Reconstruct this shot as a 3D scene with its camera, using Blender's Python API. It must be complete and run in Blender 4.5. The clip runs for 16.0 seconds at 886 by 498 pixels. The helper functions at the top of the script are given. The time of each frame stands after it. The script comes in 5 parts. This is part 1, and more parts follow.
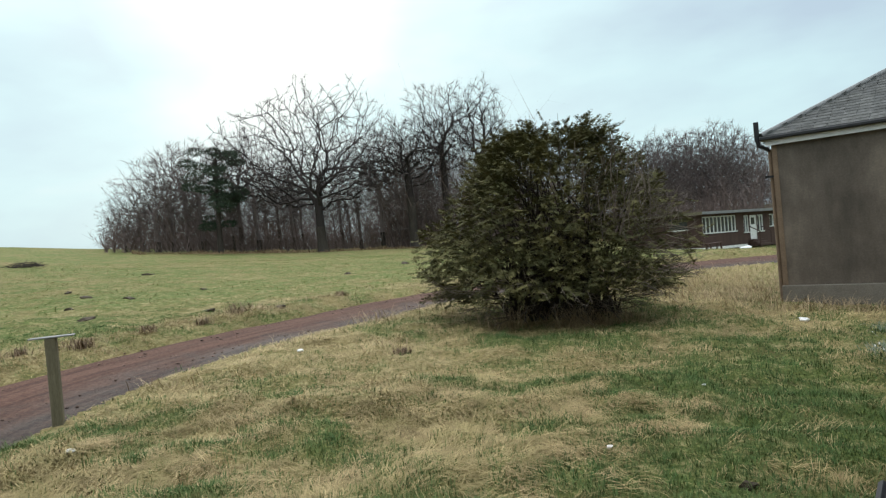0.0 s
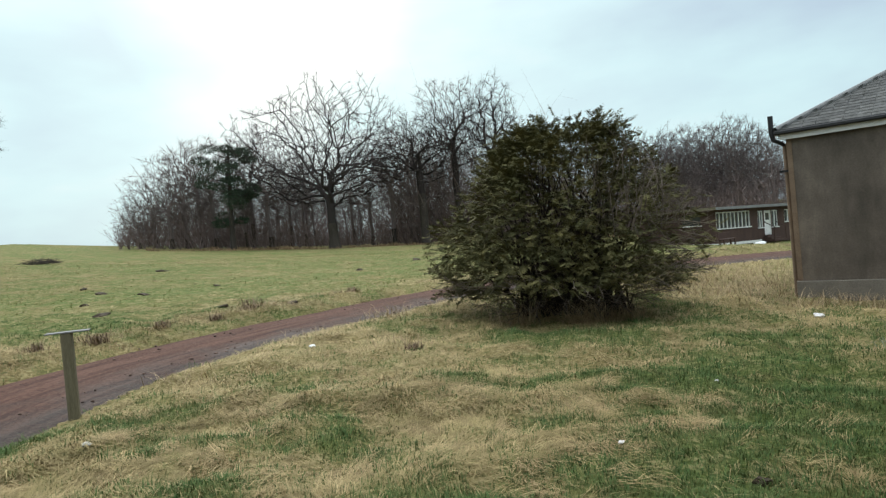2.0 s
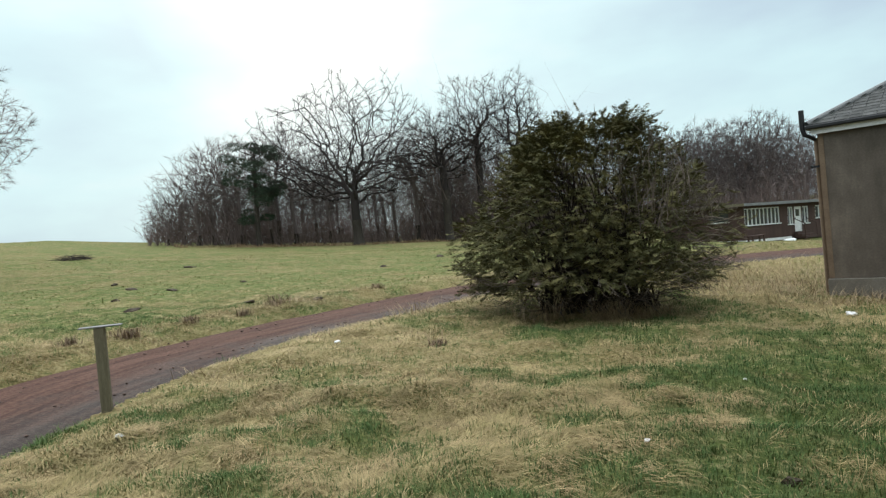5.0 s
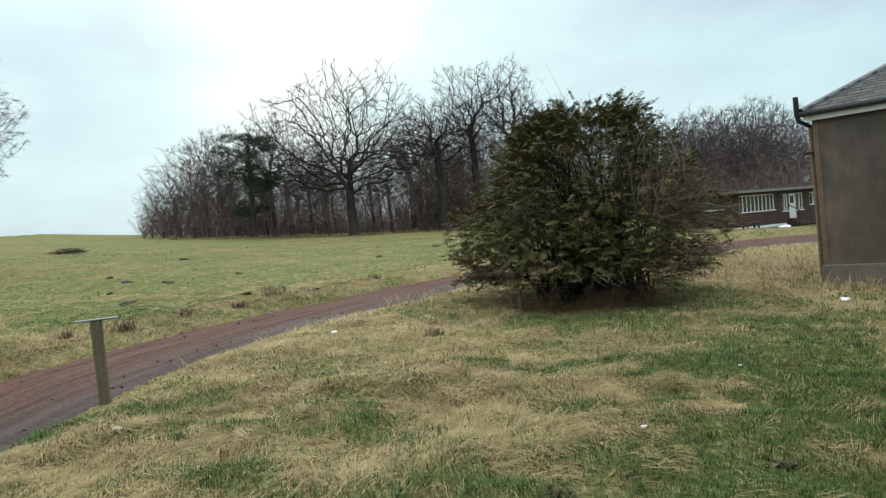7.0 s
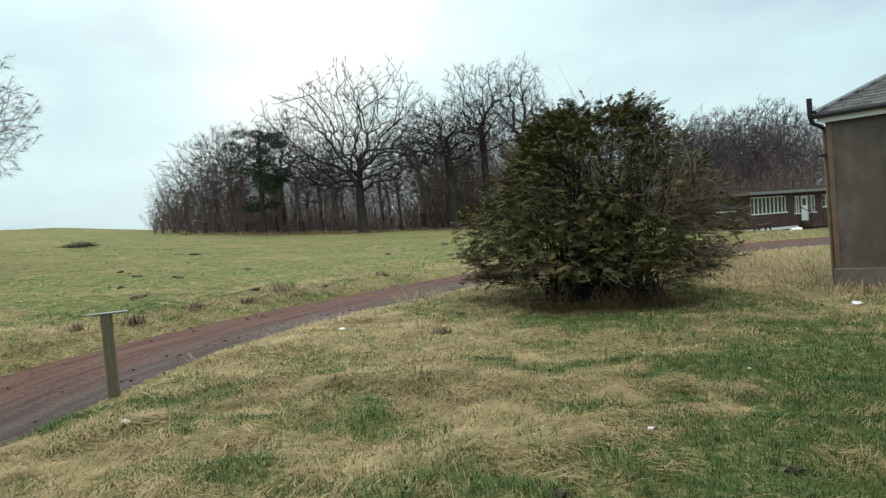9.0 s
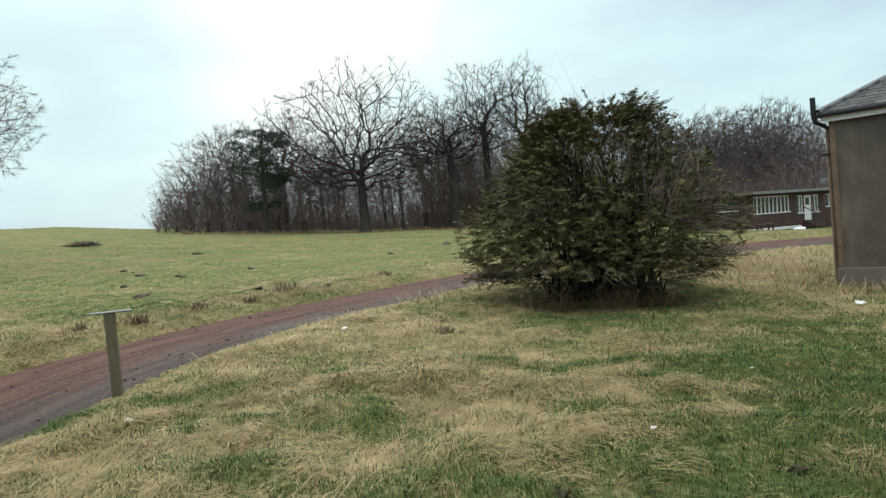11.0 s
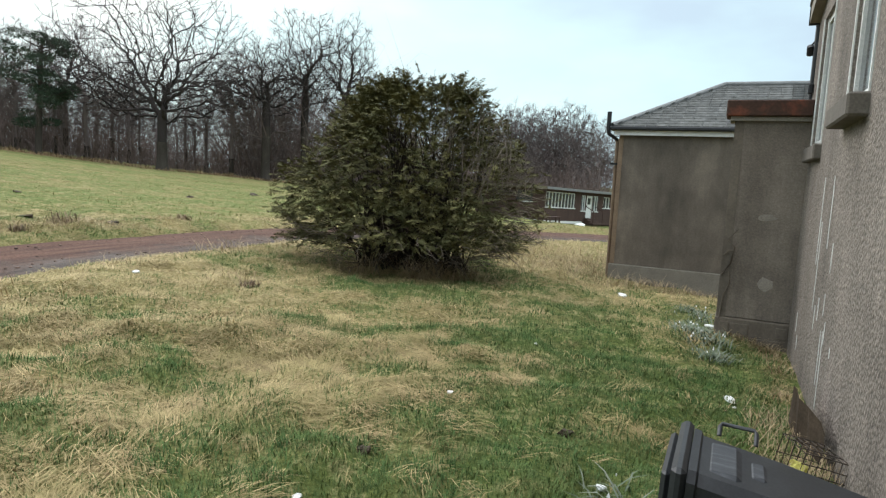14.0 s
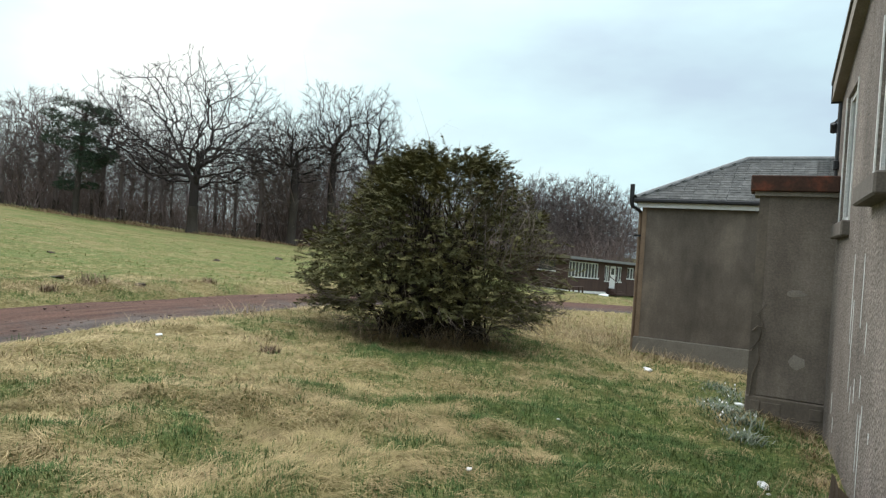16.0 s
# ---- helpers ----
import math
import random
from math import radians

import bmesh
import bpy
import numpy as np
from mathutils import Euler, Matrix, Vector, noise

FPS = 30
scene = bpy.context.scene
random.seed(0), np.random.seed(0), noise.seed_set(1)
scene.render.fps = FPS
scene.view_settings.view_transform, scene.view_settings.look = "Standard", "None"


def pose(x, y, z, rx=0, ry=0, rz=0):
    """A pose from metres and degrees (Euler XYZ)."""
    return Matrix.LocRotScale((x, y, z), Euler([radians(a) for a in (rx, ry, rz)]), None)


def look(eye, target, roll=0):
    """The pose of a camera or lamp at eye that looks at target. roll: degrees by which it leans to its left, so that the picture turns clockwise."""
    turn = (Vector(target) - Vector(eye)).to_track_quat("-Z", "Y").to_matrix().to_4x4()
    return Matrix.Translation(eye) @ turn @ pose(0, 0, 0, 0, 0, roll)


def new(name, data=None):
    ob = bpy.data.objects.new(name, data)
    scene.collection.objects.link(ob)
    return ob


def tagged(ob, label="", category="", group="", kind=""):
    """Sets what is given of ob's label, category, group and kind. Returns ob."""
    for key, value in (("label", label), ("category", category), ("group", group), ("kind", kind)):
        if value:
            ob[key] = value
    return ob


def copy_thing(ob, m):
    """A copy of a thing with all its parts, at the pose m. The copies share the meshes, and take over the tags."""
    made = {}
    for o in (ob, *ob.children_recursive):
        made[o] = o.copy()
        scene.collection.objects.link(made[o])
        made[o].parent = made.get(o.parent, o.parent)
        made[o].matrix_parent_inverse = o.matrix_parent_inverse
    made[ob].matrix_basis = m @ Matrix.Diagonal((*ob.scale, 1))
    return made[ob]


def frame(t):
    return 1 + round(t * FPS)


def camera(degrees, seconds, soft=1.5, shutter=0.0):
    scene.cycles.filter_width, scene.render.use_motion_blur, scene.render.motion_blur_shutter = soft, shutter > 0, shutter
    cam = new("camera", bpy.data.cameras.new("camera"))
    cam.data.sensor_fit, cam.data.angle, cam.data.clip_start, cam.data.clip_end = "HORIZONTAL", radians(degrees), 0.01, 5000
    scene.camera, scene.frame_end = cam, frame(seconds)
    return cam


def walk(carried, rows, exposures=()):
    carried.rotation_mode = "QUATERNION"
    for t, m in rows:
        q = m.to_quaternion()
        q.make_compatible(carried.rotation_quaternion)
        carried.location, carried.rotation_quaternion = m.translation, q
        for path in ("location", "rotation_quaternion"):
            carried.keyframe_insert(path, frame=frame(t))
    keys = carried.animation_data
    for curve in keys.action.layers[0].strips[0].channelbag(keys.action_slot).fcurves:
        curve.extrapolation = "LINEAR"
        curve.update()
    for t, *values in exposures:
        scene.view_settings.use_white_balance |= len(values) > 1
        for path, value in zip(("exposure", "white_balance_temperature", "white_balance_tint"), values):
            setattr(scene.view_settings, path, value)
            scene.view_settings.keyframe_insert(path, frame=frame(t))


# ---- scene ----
cam = camera(70.0, 16.0, soft=1.3)
PATH = (
    (0.0, pose(-0.000, -0.000, 1.600, 88.45, 5.83, -0.22)),
    (0.5, pose(0.001, -0.006, 1.599, 88.79, 5.61, 0.59)),
    (1.0, pose(-0.001, -0.002, 1.594, 88.56, 5.43, 0.79)),
    (1.5, pose(0.004, -0.004, 1.593, 88.31, 5.75, 0.76)),
    (2.0, pose(0.003, -0.001, 1.591, 88.23, 5.96, 0.82)),
    (2.5, pose(-0.009, -0.023, 1.601, 88.33, 5.80, 1.25)),
    (3.0, pose(-0.008, -0.025, 1.602, 88.57, 5.62, 2.04)),
    (3.5, pose(-0.012, -0.030, 1.605, 88.72, 5.55, 2.63)),
    (4.0, pose(-0.008, -0.024, 1.599, 88.50, 5.78, 2.82)),
    (6.5, pose(-0.004, -0.010, 1.589, 87.61, 6.18, 2.84)),
    (7.0, pose(-0.008, -0.016, 1.591, 87.19, 6.49, 2.55)),
    (7.5, pose(-0.009, -0.014, 1.587, 86.90, 6.62, 2.55)),
    (8.0, pose(-0.008, -0.007, 1.590, 86.77, 6.42, 2.81)),
    (8.5, pose(-0.010, -0.014, 1.596, 87.02, 5.98, 3.14)),
    (9.0, pose(-0.005, -0.013, 1.591, 87.13, 5.82, 3.39)),
    (11.5, pose(-0.008, -0.015, 1.589, 87.08, 5.80, 3.60)),
    (12.0, pose(0.004, 0.008, 1.587, 86.83, 4.37, 0.83)),
    (12.5, pose(-0.034, -0.034, 1.605, 87.74, 2.41, -3.81)),
    (13.0, pose(-0.116, -0.080, 1.611, 87.58, 0.79, -11.51)),
    (13.5, pose(-0.142, -0.066, 1.611, 86.77, -0.65, -14.02)),
    (14.0, pose(-0.153, -0.061, 1.601, 83.35, -2.78, -13.29)),
    (14.5, pose(-0.141, -0.037, 1.624, 83.81, -4.28, -14.21)),
    (15.0, pose(-0.154, -0.048, 1.619, 86.16, -3.88, -11.54)),
    (15.5, pose(-0.148, -0.051, 1.628, 87.80, -3.46, -11.01)),
    (16.0, pose(-0.151, -0.054, 1.628, 89.29, -3.75, -11.20)),
)
walk(cam, PATH, ((0.0, 0.0), (9.0, 0.0), (12.4, 0.04), (13.4, 0.08), (14.0, 0.3), (14.6, 0.38), (15.2, 0.25), (16.0, 0.15)))

# ---- sky and light ----
def sky_world():
    w = bpy.data.worlds.new("overcast_sky")
    w.use_nodes = True
    nt = w.node_tree
    nt.nodes.clear()
    N, L = nt.nodes.new, nt.links.new
    out, bg = N("ShaderNodeOutputWorld"), N("ShaderNodeBackground")
    sky = N("ShaderNodeTexSky")
    sky.sky_type, sky.sun_disc = "NISHITA", False
    sky.sun_elevation, sky.sun_rotation = radians(32), radians(-12)
    sky.air_density, sky.dust_density = 1.0, 3.0
    tone = N("ShaderNodeMix")
    tone.data_type, tone.blend_type = "RGBA", "MULTIPLY"
    tone.inputs[0].default_value = 1.0
    tone.inputs[7].default_value = (0.10, 0.10, 0.10, 1)
    L(sky.outputs[0], tone.inputs[6])
    co, mp = N("ShaderNodeTexCoord"), N("ShaderNodeMapping")
    mp.inputs["Scale"].default_value = (1.0, 1.0, 2.6)
    L(co.outputs["Generated"], mp.inputs["Vector"])
    cl = N("ShaderNodeTexNoise")
    cl.inputs["Scale"].default_value, cl.inputs["Detail"].default_value, cl.inputs["Roughness"].default_value = 2.0, 5, 0.5
    L(mp.outputs[0], cl.inputs["Vector"])
    # thin bright layer on the side of the hidden sun, greyer banks away from it
    sunward = N("ShaderNodeVectorMath")
    sunward.operation = "DOT_PRODUCT"
    a, e = radians(-14), radians(22)
    sunward.inputs[1].default_value = (math.sin(a) * math.cos(e), math.cos(a) * math.cos(e), math.sin(e))
    L(co.outputs["Generated"], sunward.inputs[0])
    glow = N("ShaderNodeMapRange")
    glow.inputs[1].default_value, glow.inputs[2].default_value = 0.974, 0.999
    glow.inputs[3].default_value, glow.inputs[4].default_value = 0.0, 0.27
    L(sunward.outputs["Value"], glow.inputs[0])
    # a grey-blue bank of cloud low in the north-east
    bankward = N("ShaderNodeVectorMath")
    bankward.operation = "DOT_PRODUCT"
    a, e = radians(28), radians(8)
    bankward.inputs[1].default_value = (math.sin(a) * math.cos(e), math.cos(a) * math.cos(e), math.sin(e))
    L(co.outputs["Generated"], bankward.inputs[0])
    bank = N("ShaderNodeMapRange")
    bank.inputs[1].default_value, bank.inputs[2].default_value = 0.945, 0.998
    bank.inputs[3].default_value, bank.inputs[4].default_value = 0.0, -0.10
    L(bankward.outputs["Value"], bank.inputs[0])
    both = N("ShaderNodeMath")
    both.operation = "ADD"
    L(glow.outputs[0], both.inputs[0])
    L(bank.outputs[0], both.inputs[1])
    add = N("ShaderNodeMath")
    add.operation = "ADD"
    L(cl.outputs["Fac"], add.inputs[0])
    L(both.outputs[0], add.inputs[1])
    ramp = N("ShaderNodeValToRGB")
    r = ramp.color_ramp
    r.elements[0].position, r.elements[0].color = 0.30, (0.53, 0.68, 0.80, 1)
    r.elements[1].position, r.elements[1].color = 0.86, (1.0, 1.04, 1.04, 1)
    m = r.elements.new(0.50)
    m.color = (0.66, 0.90, 0.95, 1)
    L(add.outputs[0], ramp.inputs[0])
    mix = N("ShaderNodeMix")
    mix.data_type = "RGBA"
    mix.inputs[0].default_value = 0.9
    L(tone.outputs[2], mix.inputs[6])
    L(ramp.outputs[0], mix.inputs[7])
    # an overcast sky is brighter towards the zenith
    sep = N("ShaderNodeSeparateXYZ")
    L(co.outputs["Generated"], sep.inputs[0])
    high = N("ShaderNodeValToRGB")
    h = high.color_ramp
    h.interpolation = "EASE"
    h.elements[0].position, h.elements[0].color = 0.25, (1, 1, 1, 1)
    h.elements[1].position, h.elements[1].color = 1.0, (3.75, 3.08, 3.02, 1)
    L(sep.outputs[2], high.inputs[0])
    lum = N("ShaderNodeMix")
    lum.data_type, lum.blend_type = "RGBA", "MULTIPLY"
    lum.inputs[0].default_value = 1.0
    L(mix.outputs[2], lum.inputs[6])
    L(high.outputs[0], lum.inputs[7])
    L(lum.outputs[2], bg.inputs[0])
    bg.inputs[1].default_value = 1.0
    L(bg.outputs[0], out.inputs[0])
    scene.world = w


sky_world()
sun = new("sun", bpy.data.lights.new("sun", "SUN"))
sun.data.energy, sun.data.angle, sun.data.color = 1.3, radians(30), (1.0, 0.985, 0.95)
sun.matrix_world = look((-20, 80, 50), (0, 0, 0))
scene.view_settings.exposure = 0.0


# ---- materials ----
def mat(name, rough=0.8, metal=0.0):
    m = bpy.data.materials.new(name)
    m.use_nodes = True
    b = m.node_tree.nodes["Principled BSDF"]
    b.inputs["Roughness"].default_value, b.inputs["Metallic"].default_value = rough, metal
    b.inputs["Specular IOR Level"].default_value = 0.3
    return m, m.node_tree, b


def noise_node(nt, scale, detail=4, rough=0.55, vec=None, stretch=None):
    n = nt.nodes.new("ShaderNodeTexNoise")
    n.inputs["Scale"].default_value, n.inputs["Detail"].default_value, n.inputs["Roughness"].default_value = scale, detail, rough
    if vec is None:
        vec = nt.nodes.new("ShaderNodeTexCoord").outputs["Object"]
    if stretch:
        mp = nt.nodes.new("ShaderNodeMapping")
        mp.inputs["Scale"].default_value = stretch
        nt.links.new(vec, mp.inputs["Vector"])
        vec = mp.outputs[0]
    nt.links.new(vec, n.inputs["Vector"])
    return n.outputs["Fac"]


def ramp_node(nt, fac, stops):
    r = nt.nodes.new("ShaderNodeValToRGB")
    els = r.color_ramp.elements
    for i, (p, c) in enumerate(stops):
        el = els[i] if i < 2 else els.new(p)
        el.position, el.color = p, (*c, 1)
    nt.links.new(fac, r.inputs[0])
    return r.outputs[0]


def mix_node(nt, fac, a, b, blend="MIX"):
    m = nt.nodes.new("ShaderNodeMix")
    m.data_type, m.blend_type = "RGBA", blend
    for sock, v in ((m.inputs[0], fac), (m.inputs[6], a), (m.inputs[7], b)):
        if isinstance(v, (int, float)):
            sock.default_value = v
        elif isinstance(v, tuple):
            sock.default_value = (*v, 1)
        else:
            nt.links.new(v, sock)
    return m.outputs[2]


def math_node(nt, op, a, b=0.0):
    m = nt.nodes.new("ShaderNodeMath")
    m.operation = op
    for sock, v in ((m.inputs[0], a), (m.inputs[1], b)):
        if isinstance(v, (int, float)):
            sock.default_value = v
        else:
            nt.links.new(v, sock)
    return m.outputs[0]


def bump_node(nt, b, height, strength=0.5, dist=0.01):
    n = nt.nodes.new("ShaderNodeBump")
    n.inputs["Strength"].default_value, n.inputs["Distance"].default_value = strength, dist
    nt.links.new(height, n.inputs["Height"])
    nt.links.new(n.outputs[0], b.inputs["Normal"])


def surface(name, dark, mid, light, scale=3.0, fine=60.0, rough=0.85, bump=0.4, dist=0.004, metal=0.0, stretch=None):
    """A weathered surface: broad stains, fine grain and a little relief."""
    m, nt, b = mat(name, rough, metal)
    big = noise_node(nt, scale, 6, 0.6, stretch=stretch)
    small = noise_node(nt, fine, 3, 0.6, stretch=stretch)
    col = ramp_node(nt, big, [(0.25, dark), (0.75, light), (0.5, mid)])
    col = mix_node(nt, 0.5, col, ramp_node(nt, small, [(0.3, tuple(c * 0.6 for c in mid)), (0.7, tuple(min(1, c * 1.35) for c in mid))]))
    nt.links.new(col, b.inputs["Base Color"])
    bump_node(nt, b, small, bump, dist)
    return m


def world_pos(nt):
    return nt.nodes.new("ShaderNodeNewGeometry").outputs["Position"]


def green_share(nt):
    """How green the turf is from place to place, as laid down with the ground."""
    a = nt.nodes.new("ShaderNodeAttribute")
    a.attribute_name = "green"
    return a.outputs["Fac"]


def turf_material():
    m, nt, b = mat("turf", 0.95)
    b.inputs["Specular IOR Level"].default_value = 0.05
    p = world_pos(nt)
    fine = noise_node(nt, 22, 5, 0.7, vec=p)
    mid = noise_node(nt, 2.2, 4, 0.6, vec=p)
    straw = ramp_node(nt, fine, [(0.28, (0.085, 0.065, 0.03)), (0.75, (0.36, 0.28, 0.135)), (0.5, (0.20, 0.155, 0.07))])
    green = ramp_node(nt, fine, [(0.28, (0.05, 0.068, 0.022)), (0.75, (0.16, 0.195, 0.06)), (0.5, (0.098, 0.128, 0.037))])
    col = mix_node(nt, green_share(nt), straw, green)
    fleck = noise_node(nt, 5.5, 5, 0.75, vec=p)
    col = mix_node(nt, ramp_node(nt, fleck, [(0.50, (0.0, 0.0, 0.0)), (0.66, (0.8, 0.8, 0.8))]), col, (0.33, 0.285, 0.145))
    col = mix_node(nt, ramp_node(nt, fleck, [(0.34, (0.6, 0.6, 0.6)), (0.47, (0.0, 0.0, 0.0))]), col, (0.055, 0.085, 0.024))
    col = mix_node(nt, ramp_node(nt, mid, [(0.30, (0.32, 0.32, 0.32)), (0.45, (0.0, 0.0, 0.0))]), col, (0.14, 0.10, 0.055))
    nt.links.new(col, b.inputs["Base Color"])
    bump_node(nt, b, fine, 0.8, 0.05)
    return m


def blade_material(name, lo, hi, other, rough=0.75):
    """Grass blades: each its own tone, with drifts of another colour through the sward."""
    m, nt, b = mat(name, rough)
    b.inputs["Specular IOR Level"].default_value = 0.06
    rnd = nt.nodes.new("ShaderNodeNewGeometry").outputs["Random Per Island"]
    p = world_pos(nt)
    drift = ramp_node(nt, noise_node(nt, 2.6, 5, 0.7, vec=p), [(0.42, (0, 0, 0)), (0.66, (0.85, 0.85, 0.85))])
    clump = ramp_node(nt, noise_node(nt, 9, 4, 0.7, vec=p), [(0.3, (0.64, 0.63, 0.62)), (0.7, (1.16, 1.15, 1.13))])
    col = mix_node(nt, drift, ramp_node(nt, rnd, [(0.0, lo), (1.0, hi)]), other)
    nt.links.new(mix_node(nt, 1.0, col, clump, "MULTIPLY"), b.inputs["Base Color"])
    return m


def island_material(name, stops, rough=0.8):
    m, nt, b = mat(name, rough)
    rnd = nt.nodes.new("ShaderNodeNewGeometry").outputs["Random Per Island"]
    nt.links.new(ramp_node(nt, rnd, stops), b.inputs["Base Color"])
    return m


def road_material():
    m, nt, b = mat("red_track", 0.9)
    b.inputs["Specular IOR Level"].default_value = 0.12
    p = world_pos(nt)
    across = nt.nodes.new("ShaderNodeUVMap").outputs[0]
    sep = nt.nodes.new("ShaderNodeSeparateXYZ")
    nt.links.new(across, sep.inputs[0])
    grit = noise_node(nt, 26, 6, 0.75, vec=p)
    stain = noise_node(nt, 1.3, 5, 0.65, vec=p)
    base = ramp_node(nt, grit, [(0.3, (0.046, 0.025, 0.0185)), (0.72, (0.168, 0.094, 0.070)), (0.5, (0.102, 0.054, 0.040))])
    wet = ramp_node(nt, grit, [(0.3, (0.026, 0.0185, 0.0155)), (0.72, (0.105, 0.075, 0.062)), (0.5, (0.058, 0.041, 0.034))])
    t = math_node(nt, "ADD", sep.outputs[0], math_node(nt, "MULTIPLY", math_node(nt, "SUBTRACT", stain, 0.5), 1.1))
    mud = nt.nodes.new("ShaderNodeMapRange")
    mud.inputs[1].default_value, mud.inputs[2].default_value = 0.50, 0.92
    nt.links.new(t, mud.inputs[0])
    rut = noise_node(nt, 1.0, 4, 0.6, vec=across, stretch=(14, 1.1, 1))
    smear = ramp_node(nt, rut, [(0.36, (0.55, 0.55, 0.56)), (0.60, (1.1, 1.1, 1.1))])
    col = mix_node(nt, 0.9, mix_node(nt, mud.outputs[0], base, wet), smear, "MULTIPLY")
    nt.links.new(col, b.inputs["Base Color"])
    rr = nt.nodes.new("ShaderNodeMapRange")
    rr.inputs[3].default_value, rr.inputs[4].default_value = 0.95, 0.72
    nt.links.new(mud.outputs[0], rr.inputs[0])
    nt.links.new(rr.outputs[0], b.inputs["Roughness"])
    bump_node(nt, b, grit, 0.7, 0.02)
    return m


def render_wall(name, dark, mid, light, pebble, rough_cast):
    """Roughcast: stones thrown into the render, rain stains running down."""
    m, nt, b = mat(name, 0.95)
    co = nt.nodes.new("ShaderNodeTexCoord").outputs["Object"]
    vor = nt.nodes.new("ShaderNodeTexVoronoi")
    vor.inputs["Scale"].default_value = pebble
    nt.links.new(co, vor.inputs["Vector"])
    streak = noise_node(nt, 2.2, 6, 0.65, vec=co, stretch=(1, 1, 0.28))
    blotch = noise_node(nt, 1.1, 5, 0.6, vec=co)
    grain = noise_node(nt, pebble * 0.8, 3, 0.7, vec=co)
    col = ramp_node(nt, math_node(nt, "MULTIPLY", math_node(nt, "ADD", streak, blotch), 0.5), [(0.36, dark), (0.62, light), (0.5, mid)])
    col = mix_node(nt, 0.25 + 0.4 * rough_cast, col, ramp_node(nt, grain, [(0.3, (0.45, 0.45, 0.45)), (0.7, (1.35, 1.33, 1.3))]), "MULTIPLY")
    col = mix_node(nt, 0.65 * rough_cast, col, ramp_node(nt, vor.outputs["Distance"], [(0.1, (1.25, 1.25, 1.25)), (0.7, (0.5, 0.5, 0.5))]), "MULTIPLY")
    nt.links.new(col, b.inputs["Base Color"])
    h = math_node(nt, "SUBTRACT", grain, vor.outputs["Distance"])
    bump_node(nt, b, h, 0.1 + 0.7 * rough_cast, 0.012 * rough_cast + 0.001)
    return m


def glass_material(name, tint):
    m, nt, b = mat(name, 0.08)
    b.inputs["Specular IOR Level"].default_value = 0.5
    nt.links.new(ramp_node(nt, noise_node(nt, 3, 4), [(0.3, tint), (0.7, tuple(c * 1.5 for c in tint))]), b.inputs["Base Color"])
    return m


TURF = turf_material()
STRAW = blade_material("straw_blades", (0.240, 0.180, 0.090), (0.580, 0.455, 0.248), (0.270, 0.235, 0.100))
GREEN = blade_material("green_blades", (0.056, 0.106, 0.039), (0.124, 0.204, 0.072), (0.150, 0.182, 0.070))
FIELD = blade_material("pasture_blades", (0.075, 0.105, 0.030), (0.22, 0.245, 0.078), (0.32, 0.28, 0.125))
TALL = island_material("dry_stems", [(0.0, (0.20, 0.14, 0.078)), (1.0, (0.44, 0.335, 0.20))])
REDGRASS = island_material("red_dead_grass", [(0.0, (0.14, 0.085, 0.045)), (1.0, (0.30, 0.20, 0.11))])
ROAD = road_material()
ROUGHCAST = render_wall("pinkish_grey_roughcast", (0.155, 0.130, 0.113), (0.228, 0.194, 0.169), (0.30, 0.256, 0.224), 36, 0.95)
DARKCAST = render_wall("dark_weathered_render", (0.080, 0.067, 0.055), (0.130, 0.108, 0.089), (0.195, 0.160, 0.129), 40, 0.12)
PORCHCAST = render_wall("mossy_grey_render", (0.105, 0.086, 0.072), (0.178, 0.148, 0.125), (0.25, 0.21, 0.178), 50, 0.35)
CEMENT = surface("smooth_cement", (0.17, 0.15, 0.125), (0.25, 0.22, 0.19), (0.33, 0.30, 0.26), 4, 70)
SILL = surface("grey_stone_sill", (0.080, 0.068, 0.057), (0.128, 0.110, 0.094), (0.19, 0.165, 0.142), 5, 60)
RUSTY = surface("red_stained_coping", (0.018, 0.015, 0.013), (0.06, 0.03, 0.021), (0.34, 0.085, 0.042), 4, 30)
QUOIN = surface("brown_corner_band", (0.12, 0.085, 0.058), (0.18, 0.125, 0.085), (0.25, 0.18, 0.12), 5, 60)
WHITE = surface("weathered_white_paint", (0.50, 0.49, 0.47), (0.66, 0.65, 0.63), (0.78, 0.78, 0.77), 6, 80, 0.6, 0.15)
BLACKIRON = surface("black_cast_iron", (0.012, 0.012, 0.014), (0.02, 0.02, 0.022), (0.04, 0.04, 0.042), 8, 60, 0.5)
LEAD = surface("grey_lead_capping", (0.10, 0.10, 0.10), (0.17, 0.17, 0.17), (0.25, 0.25, 0.24), 5, 40, 0.6)
PANE = glass_material("dull_window_glass", (0.05, 0.056, 0.06))
DARKPANE = glass_material("dark_window_glass", (0.03, 0.033, 0.036))
BARK = surface("grey_brown_bark", (0.026, 0.021, 0.017), (0.048, 0.039, 0.032), (0.085, 0.070, 0.056), 2.5, 25, 0.95, 0.8, 0.03, stretch=(1, 1, 0.3))
YEWBARK = surface("dark_red_brown_yew_bark", (0.016, 0.011, 0.008), (0.030, 0.021, 0.016), (0.055, 0.040, 0.031), 6, 40, 0.95, 0.6, 0.01, stretch=(1, 1, 0.3))
TWIGS = island_material("bare_twigs", [(0.0, (0.076, 0.061, 0.058)), (1.0, (0.200, 0.161, 0.152))], 0.95)
BRUSH = island_material("brown_brush", [(0.0, (0.078, 0.056, 0.051)), (1.0, (0.19, 0.139, 0.126))], 0.95)
